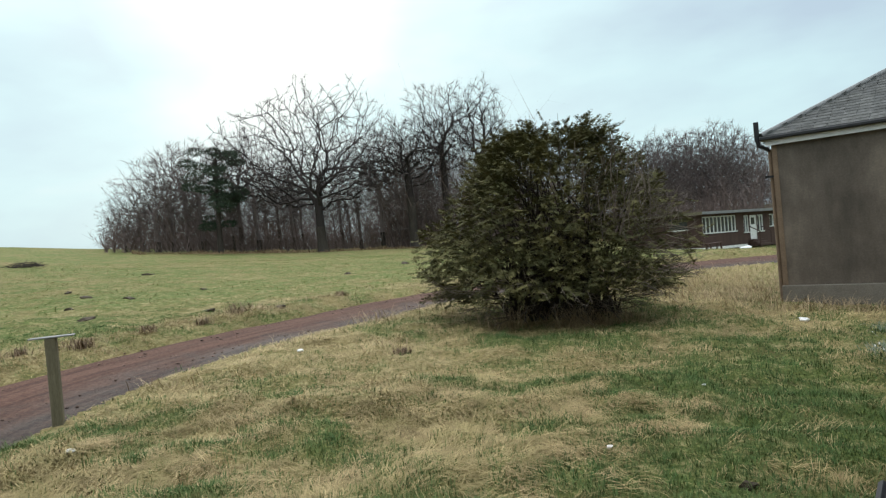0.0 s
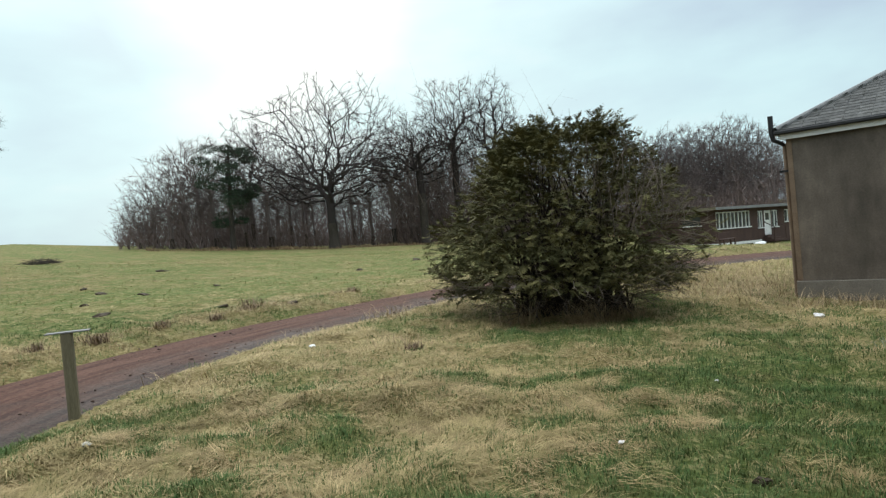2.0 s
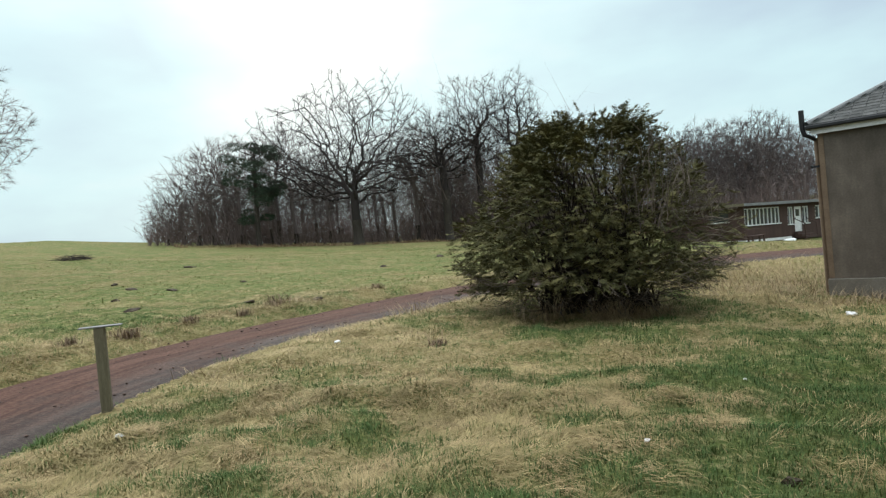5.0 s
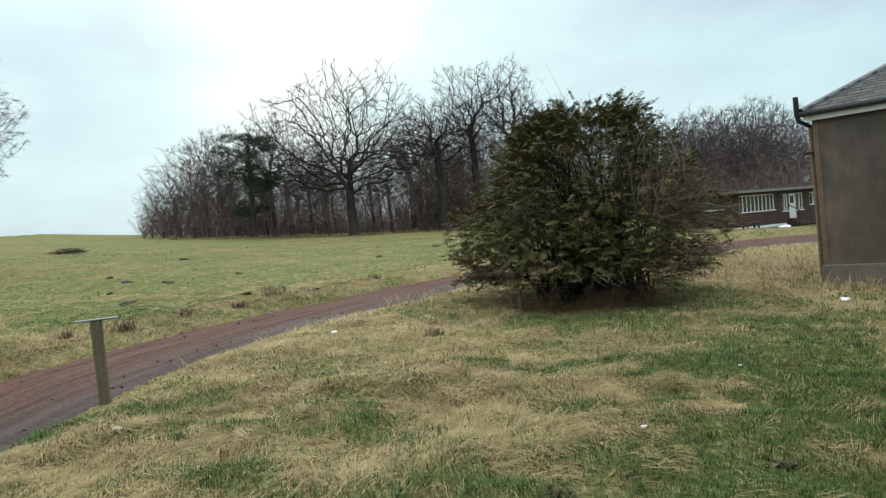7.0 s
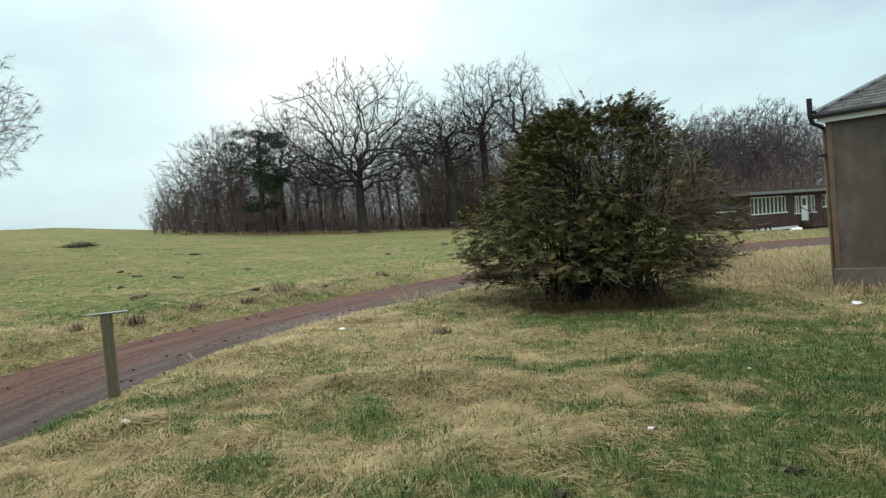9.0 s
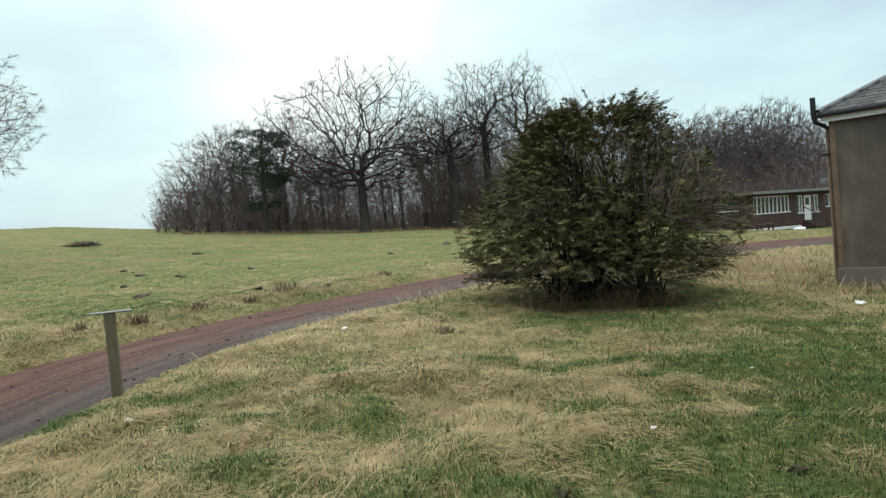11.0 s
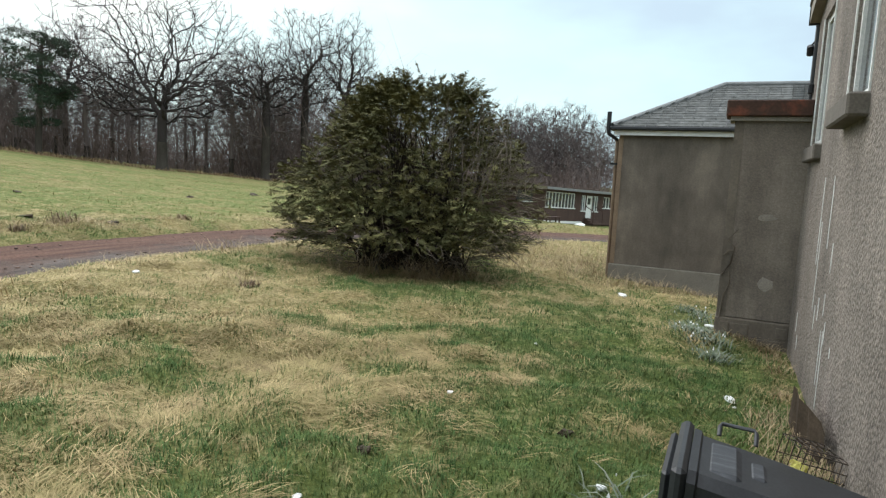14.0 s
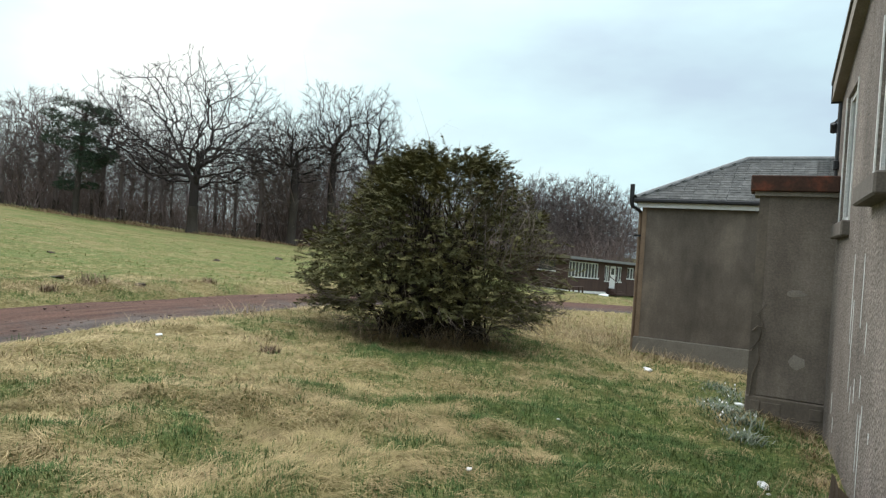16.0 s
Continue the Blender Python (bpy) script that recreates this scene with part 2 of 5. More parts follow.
DARKTWIG = island_material("dark_oak_branches", [(0.0, (0.018, 0.0145, 0.0138)), (1.0, (0.050, 0.040, 0.038))], 0.95)
PLINTH = surface("damp_grey_plinth", (0.11, 0.098, 0.082), (0.175, 0.155, 0.13), (0.24, 0.215, 0.18), 3, 50)
DOCK = island_material("dead_dock_stems", [(0.0, (0.085, 0.058, 0.036)), (1.0, (0.25, 0.175, 0.11))], 0.95)
TRACKSTONE = island_material("track_stone", [(0.0, (0.04, 0.025, 0.02)), (1.0, (0.20, 0.13, 0.105))], 0.9)
NEEDLES = island_material("pine_needles", [(0.0, (0.014, 0.026, 0.016)), (1.0, (0.05, 0.075, 0.042))])
YEWLEAF = blade_material("yew_leaves", (0.058, 0.062, 0.033), (0.128, 0.124, 0.054), (0.178, 0.154, 0.064), 0.8)
DEADTWIG = island_material("dead_grey_twigs", [(0.0, (0.055, 0.043, 0.033)), (1.0, (0.185, 0.146, 0.113))])
TIMBER = surface("green_grey_timber", (0.07, 0.065, 0.04), (0.125, 0.11, 0.07), (0.20, 0.175, 0.12), 6, 40, 0.9, 0.6, 0.004, stretch=(6, 6, 0.6))
CHOCOLATE = surface("brown_stained_boards", (0.036, 0.021, 0.017), (0.06, 0.034, 0.027), (0.09, 0.053, 0.042), 3, 40, 0.8, stretch=(1, 1, 0.2))
FELT = surface("grey_roof_felt", (0.09, 0.088, 0.085), (0.14, 0.137, 0.13), (0.20, 0.195, 0.19), 2, 30)
BINPLASTIC = surface("black_bin_plastic", (0.016, 0.017, 0.019), (0.028, 0.029, 0.032), (0.05, 0.052, 0.056), 4, 60, 0.42, 0.2, 0.002)
SCUFFED = surface("scuffed_bin_plastic", (0.020, 0.021, 0.024), (0.042, 0.044, 0.05), (0.16, 0.165, 0.18), 9, 50, 0.5, 0.2, 0.002, stretch=(0.5, 2.5, 1))
PAPER = surface("wet_white_scrap", (0.62, 0.62, 0.62), (0.76, 0.76, 0.76), (0.85, 0.85, 0.84), 12, 60, 0.6)
RUSTWIRE = surface("dark_rusty_wire", (0.03, 0.024, 0.02), (0.06, 0.045, 0.036), (0.10, 0.075, 0.055), 10, 80, 0.7)
SACKING = surface("rotten_brown_board", (0.05, 0.036, 0.025), (0.10, 0.072, 0.05), (0.17, 0.125, 0.088), 5, 40, 0.95)
YELLOW = surface("faded_yellow_scrap", (0.30, 0.28, 0.06), (0.45, 0.41, 0.10), (0.55, 0.50, 0.15), 8, 60, 0.7)
GREYLEAF = island_material("grey_green_leaves", [(0.0, (0.085, 0.11, 0.07)), (0.8, (0.17, 0.20, 0.145)), (1.0, (0.27, 0.29, 0.23))])
SOIL = surface("molehill_soil", (0.035, 0.026, 0.018), (0.06, 0.045, 0.03), (0.10, 0.075, 0.05), 6, 40, 0.95, 0.8, 0.02)


def slate_material():
    m, nt, b = mat("blue_grey_slate", 0.85)
    b.inputs["Specular IOR Level"].default_value = 0.15
    rnd = nt.nodes.new("ShaderNodeObjectInfo").outputs["Random"]
    base = ramp_node(nt, rnd, [(0.0, (0.088, 0.088, 0.089)), (1.0, (0.135, 0.134, 0.133)), (0.5, (0.108, 0.108, 0.108))])
    moss = ramp_node(nt, noise_node(nt, 9, 5, 0.65, vec=world_pos(nt)), [(0.4, (0.55, 0.55, 0.5)), (0.7, (1.15, 1.15, 1.12))])
    nt.links.new(mix_node(nt, 0.8, base, moss, "MULTIPLY"), b.inputs["Base Color"])
    bump_node(nt, b, noise_node(nt, 60, 3), 0.3, 0.003)
    return m


SLATE = slate_material()


# ---- small builders ----
def np_mesh(name, verts, faces, material, uvs=None):
    """One mesh from arrays: verts (n, 3) and faces (m, 3 or 4)."""
    me = bpy.data.meshes.new(name)
    verts, faces = np.asarray(verts, np.float32), np.asarray(faces, np.int32)
    k = faces.shape[1]
    me.vertices.add(len(verts))
    me.vertices.foreach_set("co", verts.ravel())
    me.loops.add(faces.size)
    me.loops.foreach_set("vertex_index", faces.ravel())
    me.polygons.add(len(faces))
    me.polygons.foreach_set("loop_start", np.arange(0, faces.size, k, dtype=np.int32))
    me.polygons.foreach_set("loop_total", np.full(len(faces), k, np.int32))
    if uvs is not None:
        layer = me.uv_layers.new(name="across")
        layer.data.foreach_set("uv", np.asarray(uvs, np.float32)[faces.ravel()].ravel())
    me.materials.append(material)
    me.update(calc_edges=True)
    return me


def smooth(me):
    me.polygons.foreach_set("use_smooth", np.ones(len(me.polygons), bool))
    return me


def thing(name, m, label, category, group="", kind=""):
    ob = new(name)
    ob.matrix_world = m
    return tagged(ob, label, category, group, kind)


def part(name, bm, material, parent, label=""):
    """Links a bmesh, or a mesh, as one object under a thing or a part, in the parent's own coordinates."""
    if isinstance(bm, bmesh.types.BMesh):
        me = bpy.data.meshes.new(name)
        bm.to_mesh(me)
        bm.free()
        me.materials.append(material)
    else:
        me = bm
    ob = new(name, me)
    ob.parent = parent
    return tagged(ob, label)


def add_box(bm, lo, hi, bevel=0.0):
    lo, hi = Vector(lo), Vector(hi)
    got = bmesh.ops.create_cube(bm, size=1, matrix=Matrix.Translation((lo + hi) / 2) @ Matrix.Diagonal((*(hi - lo), 1)))
    if bevel:
        edges = list({e for v in got["verts"] for e in v.link_edges})
        bmesh.ops.bevel(bm, geom=edges, offset=bevel, segments=1, affect="EDGES")
    return got


def box(lo, hi, bevel=0.0):
    bm = bmesh.new()
    add_box(bm, lo, hi, bevel)
    return bm


def boxes(*items, bevel=0.0):
    bm = bmesh.new()
    for lo, hi in items:
        add_box(bm, lo, hi, bevel)
    return bm


def pierced_wall(bm, y0, y1, z0, z1, x0, x1, holes):
    """A wall along y, from x0 to x1 thick, cut by holes (ya, yb, za, zb)."""
    ys = sorted({y0, y1, *(h[0] for h in holes), *(h[1] for h in holes)})
    zs = sorted({z0, z1, *(h[2] for h in holes), *(h[3] for h in holes)})
    for ya, yb in zip(ys, ys[1:]):
        for za, zb in zip(zs, zs[1:]):
            if not any(h[0] <= ya and yb <= h[1] and h[2] <= za and zb <= h[3] for h in holes):
                add_box(bm, (x0, ya, za), (x1, yb, zb))
    bmesh.ops.remove_doubles(bm, verts=bm.verts, dist=1e-4)
    return bm


def tube(points, radii, sides):
    """Verts and quads of one tapered tube along points."""
    pts, out = np.asarray(points, float), []
    way = np.gradient(pts, axis=0)
    way /= np.linalg.norm(way, axis=1)[:, None] + 1e-9
    ref = np.where(np.abs(way[:, 2:3]) > 0.9, [[1.0, 0, 0]], [[0, 0, 1.0]])
    a = np.cross(way, ref)
    a /= np.linalg.norm(a, axis=1)[:, None] + 1e-9
    b = np.cross(way, a)
    ang = np.arange(sides) * 2 * np.pi / sides
    ring = a[:, None] * np.cos(ang)[None, :, None] + b[:, None] * np.sin(ang)[None, :, None]
    v = (pts[:, None] + ring * np.asarray(radii)[:, None, None]).reshape(-1, 3)
    i, j = np.meshgrid(np.arange(len(pts) - 1), np.arange(sides), indexing="ij")
    k = (j + 1) % sides
    f = np.stack([i * sides + j, i * sides + k, (i + 1) * sides + k, (i + 1) * sides + j], -1).reshape(-1, 4)
    return v, f


class Gather:
    """Collects verts and faces of many small pieces into one mesh."""

    def __init__(self):
        self.v, self.f, self.n = [], [], 0

    def add(self, v, f):
        self.v.append(v)
        self.f.append(np.asarray(f) + self.n)
        self.n += len(v)

    def mesh(self, name, material):
        return np_mesh(name, np.concatenate(self.v), np.concatenate(self.f), material)


def lattice_noise(x, y, scale, seed):
    """Smooth value noise from -1 to 1, for arrays."""
    x, y = np.asarray(x, float) / scale, np.asarray(y, float) / scale
    xi, yi = np.floor(x), np.floor(y)
    fx, fy = x - xi, y - yi
    fx, fy = fx * fx * (3 - 2 * fx), fy * fy * (3 - 2 * fy)

    def h(a, b):
        s = np.sin(a * 127.1 + b * 311.7 + seed * 74.7) * 43758.5453
        return (s - np.floor(s)) * 2 - 1
    return (h(xi, yi) * (1 - fx) + h(xi + 1, yi) * fx) * (1 - fy) + (h(xi, yi + 1) * (1 - fx) + h(xi + 1, yi + 1) * fx) * fy


def strips(base, way, length, width, lift, droop, rng):
    """Grass blades: base (n, 3), unit way (n, 2) in the plan; lift raises the middle, droop lowers the tip. Three triangles each."""
    n = len(base)
    side = np.stack([-way[:, 1], way[:, 0], np.zeros(n)], 1) * (width * 0.5)[:, None]
    flat = np.concatenate([way, np.zeros((n, 1))], 1)
    up = np.array([[0, 0, 1.0]])
    mid = base + flat * (length * 0.45)[:, None] + up * lift[:, None]
    tip = base + flat * length[:, None] + up * (lift * droop)[:, None]
    v = np.stack([base - side, base + side, mid - side * 0.75, mid + side * 0.75, tip], 1).reshape(-1, 3)
    o = (np.arange(n) * 5)[:, None]
    f = np.concatenate([o + [[0, 1, 3]], o + [[0, 3, 2]], o + [[2, 3, 4]]])
    return v, f


# ---- ground and track ----
TRACK = ((-6.5, -14), (-5.4, -5), (-5.0, 0), (-4.75, 4.4), (-4.6, 7.0), (-4.0, 9.1), (-3.3, 10.7), (-2.2, 12.5), (-0.9, 14.8), (1.2, 17.2),
         (4.6, 20.1), (9.2, 22.9), (15.5, 27.2), (25, 34), (42, 46), (90, 80))
TRACK_HALF = (1.2, 1.05, 1.0, 0.98, 0.95, 0.92, 0.92, 0.95, 1.0, 1.1, 1.25, 1.45, 1.6, 1.7, 1.8, 2.0)


def track_line(step=0.25):
    """Centre points, half widths and leftward directions, smooth along the track."""
    p, w = np.array(TRACK, float), np.array(TRACK_HALF)
    out, half = [], []
    for i in range(1, len(p) - 2):
        n = max(2, int(np.linalg.norm(p[i + 1] - p[i]) / step))
        t = np.linspace(0, 1, n, endpoint=False)[:, None]
        a, b, c, d = p[i - 1], p[i], p[i + 1], p[i + 2]
        out.append(0.5 * (2 * b + (c - a) * t + (2 * a - 5 * b + 4 * c - d) * t**2 + (3 * b - a - 3 * c + d) * t**3))
        half.append(w[i] + (w[i + 1] - w[i]) * t[:, 0])
    c, h = np.concatenate(out), np.concatenate(half)
    d = np.gradient(c, axis=0)
    d /= np.linalg.norm(d, axis=1)[:, None]
    return c, h, np.stack([-d[:, 1], d[:, 0]], 1)


LINE, HALF, LEFTWARD = track_line()


def track_gap(x, y):
    """Distance outside the track's edge (negative on it), and whether the place lies on its far, left side."""
    x, y = np.atleast_1d(x), np.atleast_1d(y)
    gap, left = np.empty(len(x)), np.empty(len(x), bool)
    for s in range(0, len(x), 20000):
        q = np.stack([x[s:s + 20000], y[s:s + 20000]], 1)
        d2 = ((q[:, None] - LINE[None, ::2]) ** 2).sum(-1)
        k = d2.argmin(1)
        gap[s:s + 20000] = np.sqrt(d2[np.arange(len(q)), k]) - HALF[::2][k]
        left[s:s + 20000] = ((q - LINE[::2][k]) * LEFTWARD[::2][k]).sum(1) > 0
    return gap, left


def hill(x, y):
    """The lie of the land: a slope that climbs to the left, steeper far off, and falls away beyond the wood."""
    x, y = np.asarray(x, float), np.asarray(y, float)
    r = np.hypot(x, y)
    xc = np.clip(x, -48, 30)
    z = -0.05 * xc + np.where(xc < 0, 0.00106, -0.0009) * xc * xc
    over = np.maximum(0, r - 84)
    z = z - 0.26 * np.exp(-((x - 20) ** 2 + (y - 44) ** 2) / 90)
    return z - np.minimum(over * 0.05, 22)


def land(x, y):
    """The ground's surface with verge, tussocks and molehill-sized unevenness."""
    x, y = np.atleast_1d(np.asarray(x, float)), np.atleast_1d(np.asarray(y, float))
    gap, left = track_gap(x, y)
    r = np.hypot(x, y)
    off = np.clip(gap / 0.7, 0, 1)
    z = hill(x, y)
    z += off * np.where(left, 0.16, 0.05) * np.clip(1 - (gap - 1) / 14, 0, 1)
    fade = np.clip(1 - r / 60, 0.0, 1)
    z += off * fade * (0.055 * lattice_noise(x, y, 0.85, 3) + 0.068 * lattice_noise(x, y, 0.36, 8) + 0.05 * lattice_noise(x, y, 3.1, 5))
    z += off * np.clip(r / 40, 0, 1) * 0.10 * lattice_noise(x, y, 7, 9)
    return np.where(gap < 0, hill(x, y) - 0.07, z)


def greenness(x, y):
    """Share of green grass: beside the house, under the yew and over the pasture; bleached straw elsewhere."""
    x, y = np.atleast_1d(np.asarray(x, float)), np.atleast_1d(np.asarray(y, float))
    gap, left = track_gap(x, y)
    n = 0.30 * lattice_noise(x, y, 1.5, 41) + 0.52 * lattice_noise(x, y, 0.52, 42) + 0.42 * lattice_noise(x, y, 0.21, 43)
    s = 0.857 * (x + 0.45) - 0.515 * (y - 3.85)
    bias = np.clip(0.26 * s, -0.20, 0.42) - np.clip((np.hypot(x, y) - 8.6) * 0.25, 0, 0.55)
    bias = np.maximum(bias, 0.30 - 0.5 * np.abs(np.hypot(x - 1.9, y - 10.4) - 2.0))
    bias = bias + 0.16 * np.clip((5.6 - np.hypot(x, y)) / 2.0, 0, 1)
    pasture = 0.20 * np.clip((gap - 1.2) / 2.0, 0, 1) + 0.22 * np.clip((gap - 4) / 3, 0, 1) * np.clip((15 - gap) / 8, 0, 1) - 0.25 * np.clip(1 - gap / 1.4, 0, 1) + 0.22 * lattice_noise(x * 0.35, y, 2.4, 44)
    bias = np.where(left, pasture, bias)
    return np.clip(0.42 + bias + 0.72 * n, 0, 1)


def build_ground():
    az = np.radians(np.concatenate([np.arange(-48, 62, 0.5), np.arange(62, 312, 5)]))
    r = np.concatenate([[0.0], np.geomspace(0.35, 3500, 430)])
    A, R = np.meshgrid(az, r, indexing="ij")
    x, y = (np.sin(A) * R).ravel(), (np.cos(A) * R).ravel()
    v = np.stack([x, y, land(x, y)], 1)
    n, k = len(az), len(r)
    i, j = np.meshgrid(np.arange(n), np.arange(k - 1), indexing="ij")
    i2 = (i + 1) % n
    f = np.stack([i * k + j, i2 * k + j, i2 * k + j + 1, i * k + j + 1], -1).reshape(-1, 4)[:, ::-1]
    me = smooth(np_mesh("ground", v, f, TURF))
    me.attributes.new("green", "FLOAT", "POINT").data.foreach_set("value", greenness(x, y).astype(np.float32))
    tagged(new("ground", me), "rough sloping grassland, bleached straw with green patches", "ground", kind="structure")


def build_track():
    u = np.linspace(-1, 1, 15)
    side = LINE[:, None] + LEFTWARD[:, None] * (HALF[:, None] * 1.06)[:, :, None] * u[None, :, None]
    x, y = side[..., 0].ravel(), side[..., 1].ravel()
    uu = np.tile(u, len(LINE))
    z = hill(x, y) + 0.02 - 0.05 * np.abs(uu) ** 6 - 0.018 * np.exp(-((np.abs(uu) - 0.5) / 0.16) ** 2) + 0.012 * lattice_noise(x, y, 0.5, 4)
    n, k = len(LINE), len(u)
    i, j = np.meshgrid(np.arange(n - 1), np.arange(k - 1), indexing="ij")
    f = np.stack([i * k + j, (i + 1) * k + j, (i + 1) * k + j + 1, i * k + j + 1], -1).reshape(-1, 4)[:, ::-1]
    uv = np.stack([0.5 - uu * 0.5, np.repeat(np.arange(n) * 0.1, k)], 1)
    me = smooth(np_mesh("road", np.stack([x, y, z], 1), f, ROAD, uv))
    tagged(new("road", me), "worn red-brown gravel track with a dark wet edge", "road", kind="structure")


build_ground()
build_track()

# ---- house frame: local x leads out of the slope to the right, y along the long wall ----
TURN = 38.0
HOUSE = pose(0, 0, 0, 0, 0, -TURN)


def at_house(v, u, z=0.0):
    return HOUSE @ Vector((v, u, z))


def ground_at(v, u):
    p = at_house(v, u)
    return float(land(p.x, p.y)[0])


WALL_V, WALL_END = 0.66, 8.78


def window(parent, u0, u1, z0, z1, x, shelf):
    """A deep-set window: white frame, bars, panes and a cement sill."""
    w = part("window", box((x + 0.035, u0 + 0.002, z0), (x + 0.085, u0 + 0.06, z1)), WHITE, parent, "tall sash window with peeling white frame")
    part("frame", boxes(((x + 0.025, u1 - 0.06, z0), (x + 0.085, u1 - 0.002, z1)), ((x + 0.035, u0 + 0.06, z1 - 0.06), (x + 0.085, u1 - 0.06, z1 - 0.002)),
                        ((x + 0.035, u0 + 0.06, z0 + 0.002), (x + 0.085, u1 - 0.06, z0 + 0.07))), WHITE, w)
    part("pane", box((x + 0.053, u0 + 0.06, z0 + 0.07), (x + 0.059, u1 - 0.06, z1 - 0.06)), PANE, w)
    part("sill", box((x - shelf, u0 - 0.07, z0 - 0.16), (x + 0.033, u1 + 0.07, z0 - 0.002), 0.015), SILL, w, "thick grey stone sill")
    for ya, yb in ((u0 - 0.035, u0 - 0.003), (u1 + 0.003, u1 + 0.035)):
        part("margin", box((x - 0.012, ya, z0), (x + 0.004, yb, z1)), WHITE, w, "white painted window margin")


def paint_runs(parent):
    """White paint that has run down the roughcast, a few streaks."""
    rng = random.Random(5)
    runs = ((6.55, 0.95, 1.75, 0.022), (6.42, 0.55, 1.35, 0.018), (5.95, 1.15, 1.75, 0.03), (5.62, 0.98, 1.22, 0.026), (5.72, 0.62, 0.80, 0.022), (6.05, 0.52, 0.72, 0.02),
            (6.25, 0.40, 0.62, 0.018), (5.55, 0.42, 0.60, 0.02), (5.60, -0.12, 0.52, 0.02), (5.72, 0.05, 0.50, 0.014), (5.18, 0.40, 0.48, 0.03), (7.6, 0.1, 0.32, 0.03), (7.4, -0.05, 0.1, 0.02))
    for u, z0, z1, w in runs:
        bm = bmesh.new()
        n = 9
        rows = []
        for i in range(n):
            t = i / (n - 1)
            z = z1 + (z0 - z1) * t
            half = w * (0.25 + 0.75 * math.sin(math.pi * min(1, t * 0.8 + 0.15))) * rng.uniform(0.6, 1.0) * 0.5
            c = u + rng.uniform(-1, 1) * 0.006
            rows.append([bm.verts.new((WALL_V - 0.004, c - half, z)), bm.verts.new((WALL_V - 0.008, c, z)), bm.verts.new((WALL_V - 0.004, c + half, z))])
        for a, b in zip(rows, rows[1:]):
            for k in range(2):
                bm.faces.new((a[k], a[k + 1], b[k + 1], b[k]))
        part("paint_run", bm, WHITE, parent, "run of spilt white paint")


def build_house():
    h = thing("house", HOUSE, "roughcast house with deep windows and overhanging eaves", "house")
    wins = ((4.88, 5.80, 2.28, 3.62), (7.28, 8.18, 2.10, 3.52))
    bm = bmesh.new()
    pierced_wall(bm, -5, WALL_END, -1.2, 3.66, WALL_V, WALL_V + 0.35, wins)
    wall = part("wall", bm, ROUGHCAST, h, "pinkish-grey roughcast wall, stained and paint-splashed")
    part("end_wall", boxes(((WALL_V + 0.35, WALL_END - 0.35, -1.2), (8, WALL_END, 3.66)), ((WALL_V + 0.35, -5, -1.2), (8, -4.65, 3.66)), ((7.65, -4.65, -1.2), (8, WALL_END - 0.35, 3.66))), ROUGHCAST, h)
    part("inner_lining", box((WALL_V + 0.6, -4.5, -1), (WALL_V + 0.65, WALL_END - 0.4, 3.65)), DARKCAST, h)
    for (u0, u1, z0, z1), shelf in zip(wins, (0.13, 0.075)):
        window(wall, u0, u1, z0, z1, WALL_V, shelf)
    # gable rising along the wall, with an overhanging verge
    foot, apex, base = WALL_END + 0.10, 1.9, 3.64
    top = base + (foot - apex) * math.tan(radians(14))
    end = 2 * apex - foot

    def prism(outline, x0, x1):
        bm = bmesh.new()
        a, b = [bm.verts.new((x0, y, z)) for y, z in outline], [bm.verts.new((x1, y, z)) for y, z in outline]
        bm.faces.new(a)
        bm.faces.new(b[::-1])
        for k in range(len(a)):
            bm.faces.new((a[k], b[k], b[(k + 1) % len(a)], a[(k + 1) % len(a)]))
        bmesh.ops.recalc_face_normals(bm, faces=bm.faces)
        return bm
    part("gable", prism(((WALL_END, 3.662), (WALL_END, base + 0.03), (apex, top), (end + 0.1, 3.662)), WALL_V, WALL_V + 0.35), ROUGHCAST, h, "roughcast gable head")
    for name, f, s in (("verge_board", foot, 1), ("verge_board", end, -1)):
        part(name, prism(((f, base), (f, base + 0.20), (apex, top + 0.20), (apex, top + 0.002)), WALL_V - 0.105, WALL_V + 0.345), CEMENT, h, "pale cement verge")
        part("verge_cap", prism(((f + 0.02 * s, base + 0.202), (f + 0.02 * s, base + 0.25), (apex, top + 0.25), (apex, top + 0.202)), WALL_V - 0.125, 8.3), FELT, h, "slate roof slope")
    part("skew_block", box((WALL_V - 0.115, foot - 0.001, base - 0.02), (WALL_V + 0.34, foot + 0.03, base + 0.20)), BLACKIRON, h, "dark gutter end at the gable foot")
    paint_runs(wall)
    # iron brackets at the far corner of the wall
    v, f = tube([(WALL_V + 0.02, WALL_END - 0.02, 3.36), (WALL_V - 0.03, WALL_END + 0.06, 3.42), (WALL_V - 0.06, WALL_END + 0.10, 3.38)], [0.012] * 3, 6)
    flood = part("floodlight_arm", np_mesh("floodlight_arm", v, f, BLACKIRON), BLACKIRON, h, "black iron lamp arm")
    bm = bmesh.new()
    bmesh.ops.create_cone(bm, cap_ends=True, segments=10, radius1=0.06, radius2=0.036, depth=0.11, matrix=pose(WALL_V - 0.06, WALL_END + 0.11, 3.33, 35, -20, 0))
    part("lamp_head", bm, BLACKIRON, flood, "small floodlight head")
    part("pipe_end", box((WALL_V - 0.06, WALL_END - 0.10, 2.78), (WALL_V - 0.002, WALL_END - 0.02, 2.90), 0.012), BLACKIRON, h)
    v, f = tube([(WALL_V + 0.0, WALL_END + 0.045, z) for z in (-0.3, 1.5, 3.0, 3.6)], [0.04] * 4, 8)
